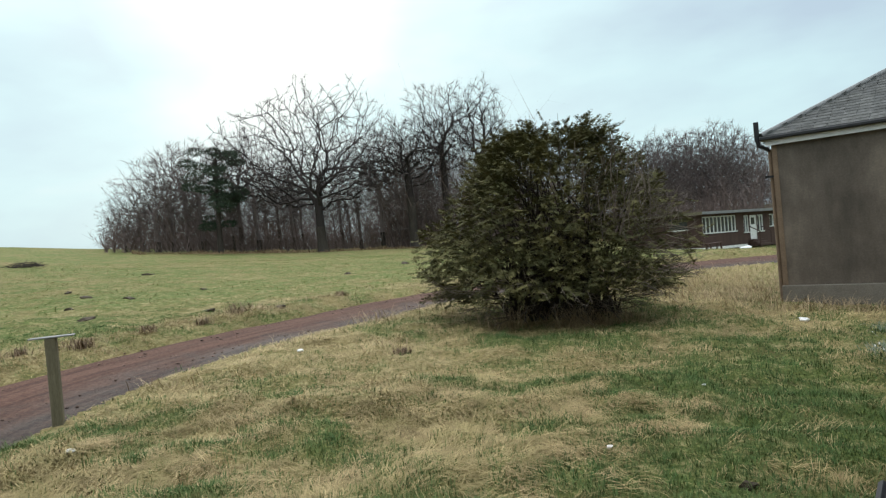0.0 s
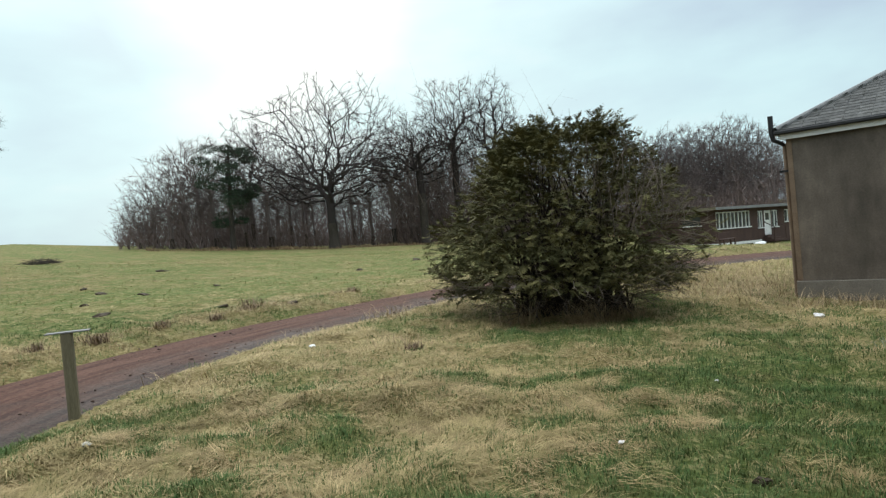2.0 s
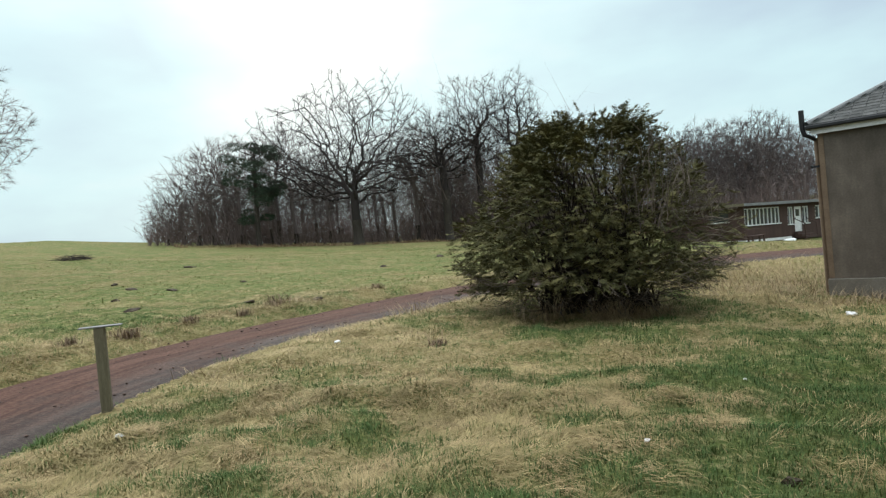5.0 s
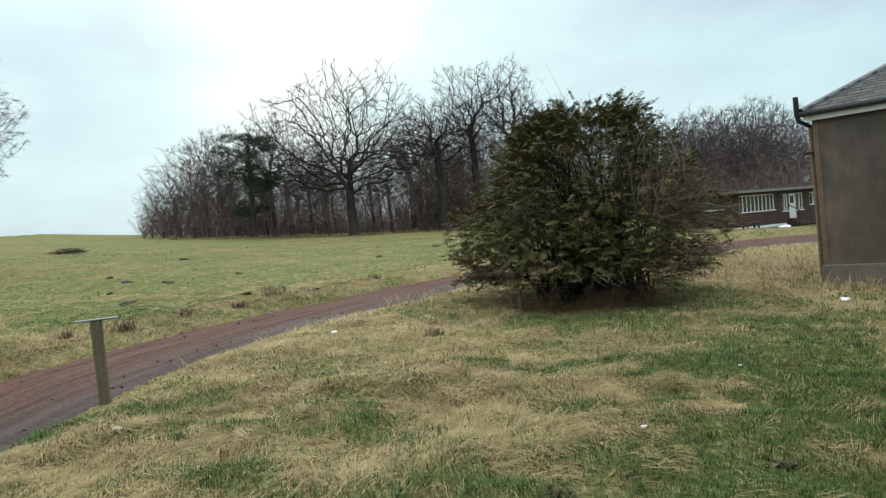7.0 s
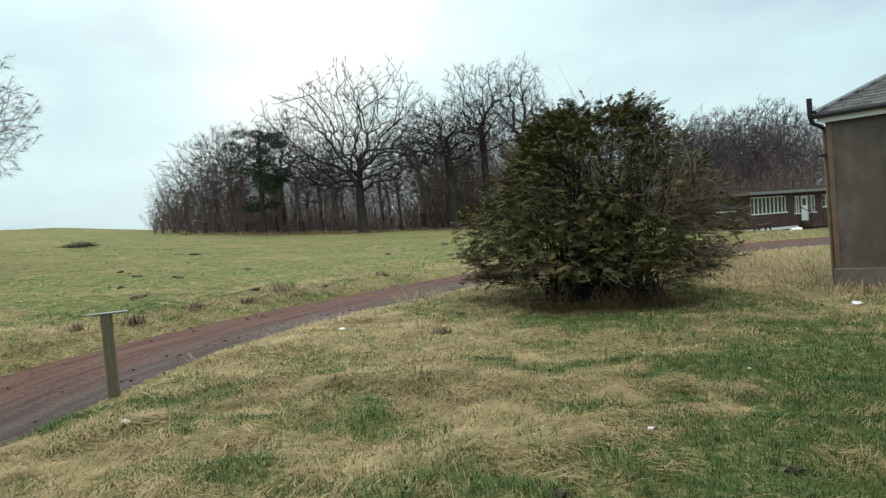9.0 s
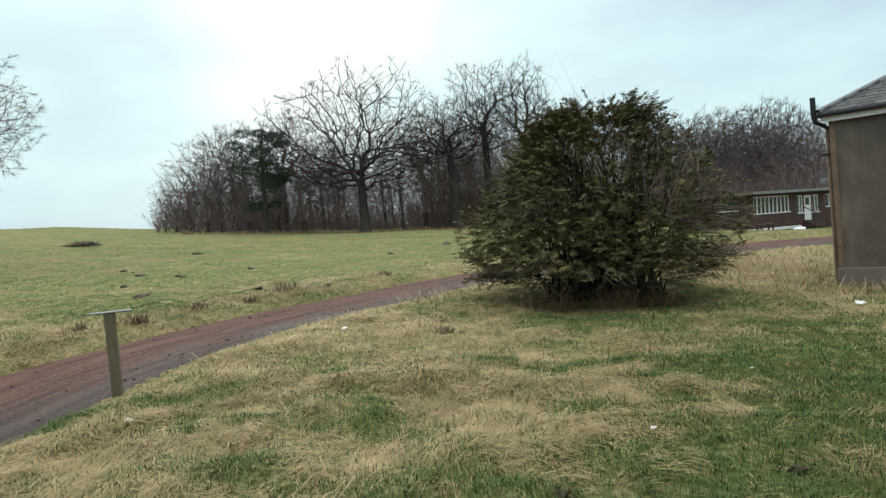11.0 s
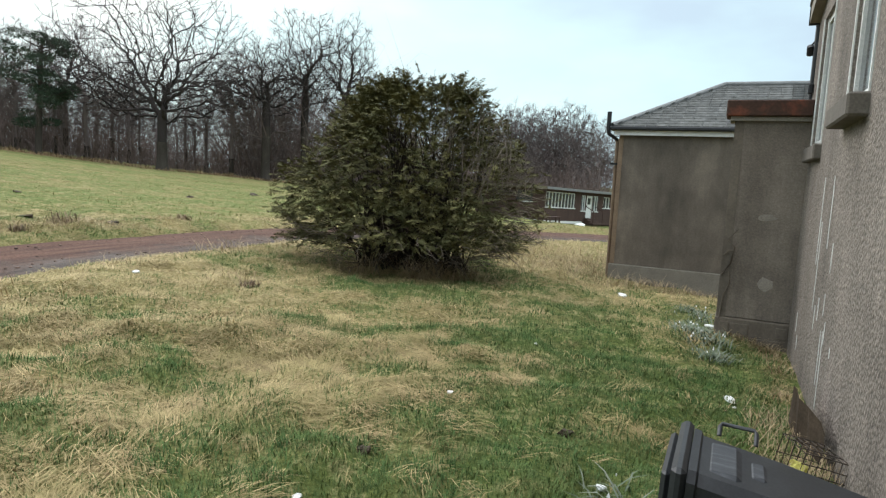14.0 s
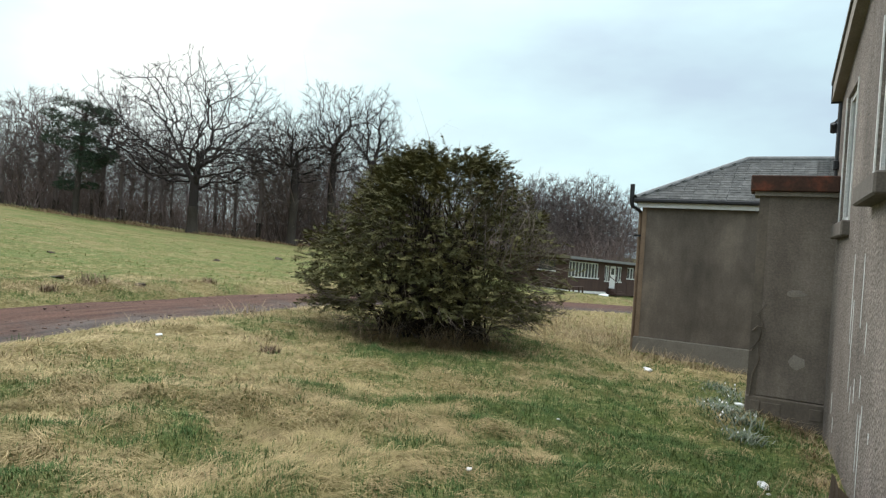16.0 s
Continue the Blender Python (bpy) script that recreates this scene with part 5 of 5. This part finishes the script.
def build_lawn_behind():
    """The same rough grass on the ground behind and beside the viewpoint."""
    rng = np.random.RandomState(8)
    x, y, gap, left = scatter(rng, 5200, 0.6, 7.5, 62, 314)
    q = np.repeat(np.stack([x, y], 1), 9, 0)
    q = q + rng.normal(0, 0.05, q.shape)
    n = len(q)
    a = 3.4 * lattice_noise(q[:, 0], q[:, 1], 0.9, 12) + rng.normal(0, 0.6, n)
    l = rng.uniform(0.06, 0.15, n)
    inside = q[:, 0] * math.cos(radians(TURN)) - q[:, 1] * math.sin(radians(TURN)) < WALL_V - 0.16
    base = np.stack([q[:, 0], q[:, 1], land(q[:, 0], q[:, 1]) - 0.006], 1)
    v, f = strips(base[inside], np.stack([np.cos(a), np.sin(a)], 1)[inside], l[inside], np.full(inside.sum(), 0.006), l[inside] * 0.3, rng.uniform(0, 1.2, inside.sum()), rng)
    tagged(new("rear_grass", np_mesh("rear_grass", v, f, STRAW)), "matted bleached straw-coloured grass", "grass", kind="stuff")


def build_track_stones():
    """Loose stones pressed into the surface of the track."""
    rng = np.random.RandomState(14)
    g = Gather()
    dirs = np.array([[1, 0, 0], [-1, 0, 0], [0, 1, 0], [0, -1, 0], [0, 0, 1], [0, 0, -1]], float)
    tri = [[0, 2, 4], [2, 1, 4], [1, 3, 4], [3, 0, 4], [2, 0, 5], [1, 2, 5], [3, 1, 5], [0, 3, 5]]
    for i in range(900):
        k = rng.randint(20, 190)
        p = LINE[k] + LEFTWARD[k] * HALF[k] * rng.uniform(-1, 1) + rng.normal(0, 0.1, 2)
        s = rng.uniform(0.008, 0.03)
        g.add(dirs * s * rng.uniform(0.6, 1.3, (6, 1)) * [1.2, 1, 0.6] + [p[0], p[1], float(hill(p[0], p[1])) + 0.012], tri)
    tagged(new("track_stones", g.mesh("track_stones", TRACKSTONE)), "small red-brown stones loose on the track", "stones", kind="stuff")


def build_tall_stems():
    """Tall dry stems: round the outbuilding, along the bank above the track and under the yew."""
    rng = np.random.RandomState(31)
    xs, ys, hs = [], [], []

    def patch(x, y, sx, sy, n, h):
        xs.append(rng.normal(x, sx, n))
        ys.append(rng.normal(y, sy, n))
        hs.append(rng.uniform(0.5, 1.1, n) * h)
    for v, u, sv, su, n, h in ((-3.2, 13.8, 0.9, 1.3, 900, 0.40), (-3.4, 16.8, 1.3, 2.2, 1300, 0.48), (-1.6, 12.55, 0.7, 0.22, 380, 0.30), (-0.6, 12.5, 0.5, 0.2, 300, 0.30), (-2.6, 12.8, 0.5, 0.25, 260, 0.32), (-4.4, 13.5, 1.1, 1.8, 800, 0.38)):
        p = at_house(v, u)
        patch(p.x, p.y, sv, su, n, h)
    for v, u, n, h in ((0.05, 8.28, 70, 0.16), (0.3, 8.25, 110, 0.2), (0.5, 8.2, 90, 0.24), (0.48, 7.7, 60, 0.2), (0.5, 7.0, 60, 0.18), (0.5, 6.2, 60, 0.16)):
        p = at_house(v, u)
        patch(p.x, p.y, 0.07, 0.07, n, h)
    for x, y, n, h in ((-1.45, 11.2, 90, 0.42), (-1.2, 11.6, 60, 0.5), (-0.75, 8.5, 70, 0.26), (0.9, 10.1, 200, 0.6), (1.9, 9.8, 280, 0.6), (2.6, 10.0, 220, 0.55), (-0.3, 12.6, 60, 0.4), (-2.4, 9.2, 60, 0.3), (-3.2, 7.1, 60, 0.25)):
        patch(x, y, 0.22, 0.16, n, h)
    for i in range(85):
        k = rng.randint(40, 200)
        q = LINE[k] + LEFTWARD[k] * (HALF[k] + rng.uniform(0.15, 1.0))
        patch(q[0], q[1], 0.22, 0.14, 46, rng.uniform(0.12, 0.28))
    x, y, h = np.concatenate(xs), np.concatenate(ys), np.concatenate(hs)
    gap, left = track_gap(x, y)
    v = x * math.cos(radians(TURN)) - y * math.sin(radians(TURN))
    u = x * math.sin(radians(TURN)) + y * math.cos(radians(TURN))
    ok = (gap > 0.0) & ~((v > GABLE_V - 0.08) & (u > GABLE_U - 0.08))
    x, y, h = x[ok], y[ok], h[ok]
    n = len(x)
    a = rng.uniform(0, 2 * np.pi, n)
    base = np.stack([x, y, land(x, y) - 0.02], 1)
    v, f = strips(base, np.stack([np.cos(a), np.sin(a)], 1), h * rng.uniform(0.3, 1.3, n), rng.uniform(0.004, 0.009, n), h * 0.45, rng.uniform(1.1, 1.7, n), rng)
    tagged(new("dry_stems", np_mesh("dry_stems", v, f, TALL)), "tall straw-coloured dry stems and seed heads", "grass", kind="stuff")


build_grass()
build_tufts()
build_lawn_behind()
build_track_stones()
build_tall_stems()


# ---- small things ----
def build_post():
    x, y = -3.63, 5.72
    z = float(land(x, y)[0])
    t = thing("timber_post", pose(x, y, z, 0, 1.2, 20), "square weathered timber post with a pale board on top", "post")
    bm = box((-0.045, -0.045, -0.3), (0.045, 0.045, 0.80), 0.008)
    part("post", bm, TIMBER, t)
    part("top_board", box((-0.17, -0.05, 0.801), (0.19, 0.05, 0.813), 0.003), LEAD, t, "thin pale board")


def crumple(name, label, x, y, size, seed, material, lift=0.0, flat=0.4):
    rng = random.Random(seed)
    bm = bmesh.new()
    bmesh.ops.create_icosphere(bm, subdivisions=2, radius=size)
    sx, sy = rng.uniform(0.8, 1.3), rng.uniform(0.5, 0.9)
    for v in bm.verts:
        k = rng.uniform(0.6, 1.2)
        v.co = Vector((v.co.x * sx * k, v.co.y * sy * k, v.co.z * flat * k))
    me = bpy.data.meshes.new(name)
    bm.to_mesh(me)
    bm.free()
    me.materials.append(material)
    ob = new(name, me)
    ob.matrix_world = pose(x, y, float(land(x, y)[0]) + size * flat * 0.45 + lift, rng.uniform(-12, 12), rng.uniform(-12, 12), rng.uniform(0, 360))
    return tagged(ob, label, "litter", "scraps of litter on the grass")


def build_litter():
    for i, (x, y, s) in enumerate(((-0.10, 2.90, 0.038), (1.53, 2.93, 0.05), (0.97, 4.16, 0.035), (5.35, 9.55, 0.12), (5.63, 7.59, 0.11), (3.5, 4.42, 0.07), (-2.06, 8.57, 0.06), (-2.86, 4.6, 0.06), (3.42, 4.25, 0.03), (2.2, 5.6, 0.03))):
        crumple("paper_scrap", "crumpled white scrap of litter in the grass", x, y, s * 0.75, i, PAPER, 0.02)
    for i, (x, y, s) in enumerate(((0.26, 3.30, 0.045), (1.62, 3.60, 0.055), (2.15, 4.6, 0.03))):
        crumple("dark_clod", "dark wet clod lying in the grass", x, y, s, 40 + i, SOIL, 0.0, 0.6)
    crumple("flattened_tin", "pale flattened scrap on the wet track", -4.7, 6.55, 0.09, 77, PAPER, -0.02, 0.15)


def build_molehills():
    rng = random.Random(12)
    for x, y, s in ((-10.9, 19.2, 0.22), (-9.1, 18.2, 0.2), (-8.75, 14.6, 0.18), (-7.3, 12.8, 0.18), (-12.5, 21.0, 0.2), (-8.0, 21, 0.18), (-4, 26, 0.2), (-5.0, 13.2, 0.20), (-3.6, 13.6, 0.18), (-14, 30, 0.3), (-2, 33, 0.3)):
        crumple("molehill", "low dark molehill in the pasture", x, y, s, rng.randrange(999), SOIL, -0.02, 0.32)["category"] = "molehill"
        bpy.context.scene.collection.objects[-1]["group"] = "molehills in the field"


def build_bin():
    """A wheeled bin lying on its side, lid end out on the grass, foot against the wall."""
    m = HOUSE @ pose(-0.25, 2.94, ground_at(0.0, 3.0) + 0.01, 0, 2, 0) @ Matrix.Diagonal((0.88, 1.08, 0.75, 1))
    b = thing("wheelie_bin", m, "black plastic wheeled bin lying on its side by the wall", "bin")
    bm = bmesh.new()
    # local x along the bin from lid to foot, y across, z up from the ground
    rings = ((0.09, 0.29, 0.0, 0.58), (0.13, 0.285, 0.01, 0.575), (0.14, 0.265, 0.03, 0.555), (0.55, 0.25, 0.04, 0.50), (0.97, 0.225, 0.07, 0.42), (1.0, 0.21, 0.09, 0.40))
    prev = None
    for x, h, z0, z1 in rings:
        c, pts = 0.05, []
        for y, z in ((-h + c, z0), (h - c, z0), (h, z0 + c), (h, z1 - c), (h - c, z1), (-h + c, z1), (-h, z1 - c), (-h, z0 + c)):
            pts.append(bm.verts.new((x, y, z)))
        if prev:
            for i in range(8):
                bm.faces.new((prev[i], prev[(i + 1) % 8], pts[(i + 1) % 8], pts[i]))
        prev = pts
    bm.faces.new(prev)
    bmesh.ops.recalc_face_normals(bm, faces=bm.faces)
    body = part("body", bm, BINPLASTIC, b, "tapered black body, scuffed")
    lid = part("lid", box((0.015, -0.30, -0.015), (0.087, 0.30, 0.60), 0.025), BINPLASTIC, b, "shut lid with raised rim")
    part("lid_dome", box((-0.03, -0.24, 0.05), (0.013, 0.24, 0.53), 0.02), BINPLASTIC, lid)
    front = part("front_panel", box((0.145, -0.20, 0.46), (0.36, 0.20, 0.556), 0.05), SCUFFED, body, "raised moulded front, scuffed pale")
    part("grip", box((0.362, -0.10, 0.44), (0.47, 0.10, 0.530), 0.03), SCUFFED, front)
    v, f = tube([(0.22, 0.25, 0.56), (0.22, 0.30, 0.60), (0.23, 0.32, 0.61), (0.40, 0.32, 0.61), (0.41, 0.30, 0.60), (0.41, 0.24, 0.55)], [0.013] * 6, 8)
    part("handle", np_mesh("handle", v, f, BINPLASTIC), BINPLASTIC, b, "moulded lift handle")
    for z in (0.06, 0.5):
        bm = bmesh.new()
        bmesh.ops.create_cone(bm, cap_ends=True, segments=18, radius1=0.1, radius2=0.1, depth=0.05, matrix=pose(0.93, -0.245, z, 90, 0, 0))
        part("wheel", bm, BLACKIRON, b)


def build_debris():
    b = thing("broken_board", HOUSE @ pose(0.50, 4.95, ground_at(0.5, 4.95), 0, 0, 0) @ Matrix.Diagonal((1, 0.9, 0.72, 1)), "rotten brown board curling away from the wall", "board")
    bm = bmesh.new()
    rng = random.Random(8)
    rows = []
    for i in range(9):
        t = i / 8
        rows.append([bm.verts.new((0.10 - 0.24 * math.sin(t * 2.6) * 0.6 + rng.uniform(-0.02, 0.02), -0.55 + 1.15 * t, (0.02 if k == 0 else 0.16 + 0.30 * math.sin(math.pi * (0.15 + 0.75 * t))) + rng.uniform(-0.025, 0.025) * k)) for k in (0, 1)])
    for p, q in zip(rows, rows[1:]):
        bm.faces.new((p[0], q[0], q[1], p[1]))
    got = bmesh.ops.solidify(bm, geom=bm.faces[:], thickness=0.025)
    part("sheet", bm, SACKING, b)
    w = thing("wire_basket", HOUSE @ pose(0.46, 4.12, ground_at(0.4, 4.1) - 0.01, 0, 12, 20) @ Matrix.Scale(0.72, 4), "crushed dark wire basket with a yellow scrap inside", "basket")
    for i in range(7):
        x = -0.18 + 0.06 * i
        v, f = tube([(x, -0.2, 0.02), (x, -0.2, 0.30), (x, 0.2, 0.30), (x, 0.2, 0.02)], [0.005] * 4, 4)
        part("wire", np_mesh("wire", v, f, RUSTWIRE), RUSTWIRE, w)
    for z, y in ((0.05, -0.2), (0.13, -0.2), (0.21, -0.2), (0.30, -0.2), (0.30, -0.08), (0.30, 0.08), (0.30, 0.2), (0.13, 0.2)):
        v, f = tube([(-0.19, y, z), (0, y, z + 0.005), (0.19, y, z)], [0.005] * 3, 4)
        part("cross_wire", np_mesh("cross_wire", v, f, RUSTWIRE), RUSTWIRE, w)
    y = crumple("yellow_scrap", "faded yellow scrap in the wire basket", *at_house(0.42, 4.12).xy, 0.06, 3, YELLOW, 0.05, 0.7)
    rng = np.random.RandomState(44)
    n = 520
    v0 = np.clip(rng.normal(0.42, 0.16, n), 0.0, 0.63)
    u0 = rng.uniform(3.9, 5.6, n) + rng.normal(0, 0.1, n)
    c, s = math.cos(radians(TURN)), math.sin(radians(TURN))
    x, yy = u0 * s + v0 * c, u0 * c - v0 * s
    a = rng.uniform(0, 2 * np.pi, n)
    l = rng.uniform(0.10, 0.34, n)
    vv, ff = strips(np.stack([x, yy, land(x, yy) - 0.01], 1), np.stack([np.cos(a), np.sin(a)], 1), l * 0.8, rng.uniform(0.003, 0.006, n), l * 0.45, rng.uniform(0.2, 1.2, n), rng)
    inside = (vv[:, 0] * c - vv[:, 1] * s) > WALL_V - 0.01
    shift = np.where(inside, (vv[:, 0] * c - vv[:, 1] * s) - (WALL_V - 0.02), 0)
    vv[:, 0] -= shift * c
    vv[:, 1] += shift * s
    tagged(new("dead_weeds", np_mesh("dead_weeds", vv, ff, TALL)), "dead straw weeds along the foot of the wall", "weeds", kind="stuff")


def build_snowdrops():
    rng = np.random.RandomState(17)
    for v, u, n, r in ((-0.50, 10.2, 110, 0.26), (-0.35, 9.7, 70, 0.2), (-0.34, 8.25, 140, 0.26), (-0.20, 7.75, 90, 0.2), (-0.10, 7.2, 90, 0.2), (-0.42, 8.75, 70, 0.18), (-0.50, 3.15, 26, 0.10)):
        p = at_house(v, u)
        x, y = rng.normal(p.x, r * 0.6, n), rng.normal(p.y, r * 0.6, n)
        a = rng.uniform(0, 2 * np.pi, n)
        l = rng.uniform(0.13, 0.26, n)
        z = land(x, y)
        cz = float(land(p.x, p.y)[0])
        t = thing("leafy_clump", pose(p.x, p.y, cz), "clump of grey-green strap leaves with white flowers", "plant", "flower clumps by the wall")
        base = np.stack([x - p.x, y - p.y, z - cz - 0.01], 1)
        vv, ff = strips(base, np.stack([np.cos(a), np.sin(a)], 1), l * 0.9, rng.uniform(0.010, 0.018, n), l * 0.38, rng.uniform(0.7, 1.5, n), rng)
        part("leaves", np_mesh("leaves", vv, ff, GREYLEAF), GREYLEAF, t)
        k = max(2, n // 18)
        c = base[:k] + np.stack([rng.normal(0, 0.03, k), rng.normal(0, 0.03, k), rng.uniform(0.08, 0.14, k)], 1)
        g = Gather()
        for q in c:
            d = rng.normal(0, 1, (3, 3))
            d = d / np.linalg.norm(d, axis=1)[:, None] * 0.014
            g.add(np.stack([q + [0, 0, 0.012], q + d[0] - [0, 0, 0.012], q + d[1] - [0, 0, 0.012], q + d[2] - [0, 0, 0.012]]), [[0, 1, 2], [0, 2, 3], [0, 3, 1]])
        part("blossom", g.mesh("blossom", PAPER), PAPER, t, "small white flowers")["kind"] = "stuff"


def build_dead_docks():
    """Brown dead dock plants on the banks of the track."""
    rng = np.random.RandomState(61)
    for x, y, h in ((-4.26, 12.94, 0.36), (-5.49, 9.39, 0.24), (-4.52, 11.62, 0.2), (-5.12, 10.72, 0.2), (-0.64, 8.0, 0.15), (-6.12, 8.89, 0.24), (-2.6, 15.6, 0.22)):
        z = float(land(x, y)[0])
        t = thing("dead_dock", pose(x, y, z), "clump of brown dead dock stems on the bank", "plant", "dead plants by the track")
        n = 150
        a = rng.uniform(0, 2 * np.pi, n)
        l = rng.uniform(0.3, 1.0, n) * h
        base = np.stack([rng.normal(0, h * 0.35, n), rng.normal(0, h * 0.35, n), np.full(n, -0.02)], 1)
        v, f = strips(base, np.stack([np.cos(a), np.sin(a)], 1), l * 0.6, rng.uniform(0.006, 0.014, n), l * 0.7, rng.uniform(0.5, 1.4, n), rng)
        part("stalk", np_mesh("stalk", v, f, DOCK), DOCK, t)["kind"] = "stuff"


def build_brush_pile():
    rng = np.random.RandomState(66)
    x, y = -25.5, 38.7
    t = thing("brush_pile", pose(x, y, float(land(x, y)[0])), "low heap of dark cut branches in the field", "brush pile")
    g = Gather()
    for i in range(150):
        r = 0.85 * math.sqrt(rng.uniform(0, 1))
        a = rng.uniform(0, 2 * np.pi)
        q = np.array([math.cos(a) * r * 1.2, math.sin(a) * r, 0.55 * (1 - r / 1.0) * rng.uniform(0, 1)])
        b = rng.uniform(0, 2 * np.pi)
        w = np.array([math.cos(b), math.sin(b), rng.uniform(-0.1, 0.5)]) * rng.uniform(0.25, 0.7)
        v, f = tube([q, q + w * 0.5 + rng.normal(0, 0.03, 3), q + w], [0.022, 0.014, 0.005], 3)
        g.add(v, f)
    part("sticks", g.mesh("sticks", BARK), BARK, t)["kind"] = "stuff"


build_brush_pile()
build_dead_docks()
build_post()
build_litter()
build_molehills()
build_bin()
build_debris()
build_snowdrops()


# ---- slates of the outbuilding roof ----
def build_slates():
    slope = math.atan2(RISE, OUT_RUN)
    gauge, wide = 0.125, 0.205
    bm = box((-wide / 2 + 0.004, -0.02, 0.0), (wide / 2 - 0.004, gauge + 0.07, 0.010))
    me = bpy.data.meshes.new("slate")
    bm.to_mesh(me)
    bm.free()
    me.materials.append(SLATE)
    rng = random.Random(6)
    run = OUT_RUN / math.cos(slope)
    tilt = math.degrees(slope) - 2.8
    rest = Gather()
    cube = np.array([[x, y, z] for x in (-wide / 2 + 0.004, wide / 2 - 0.004) for y in (-0.02, gauge + 0.07) for z in (0, 0.010)])
    quads = [[0, 1, 3, 2], [4, 6, 7, 5], [0, 4, 5, 1], [2, 3, 7, 6], [1, 5, 7, 3], [0, 2, 6, 4]]

    def lay(m, single):
        if single:
            s = new("slate", me)
            s.parent = OUT_ROOF
            s.matrix_local = m
        else:
            rest.add(np.array([m @ Vector(p) for p in cube]), quads)
    for row in range(int(run / gauge)):
        d = row * gauge
        inset, up = d * math.cos(slope), OUT_Z + d * math.sin(slope) + 0.016
        for k in range(32):
            a = (k + 0.5 * (row % 2)) * wide + inset + wide * 0.58 + rng.uniform(-0.005, 0.005)
            x = GABLE_V - OUT_EAVE + a
            if x < 4.1:
                lay(pose(x, GABLE_U - OUT_EAVE + inset, up, tilt + rng.uniform(-0.5, 0.5), rng.uniform(-0.5, 0.5), rng.uniform(-1, 1)), x < 0.75)
        for k in range(int((2 * (OUT_RUN - inset) - wide) / wide)):
            a = (k + 0.5 * (row % 2)) * wide + inset + wide * 0.58
            if a < 2 * OUT_RUN - inset - wide * 0.4:
                lay(pose(GABLE_V - OUT_EAVE + inset, GABLE_U - OUT_EAVE + a, up, 0, 0, -90) @ pose(0, 0, 0, tilt, 0, 0), False)
    tagged(part("slating", rest.mesh("slating", SLATE), SLATE, OUT_ROOF, "further courses of grey slate"), kind="stuff")


build_slates()
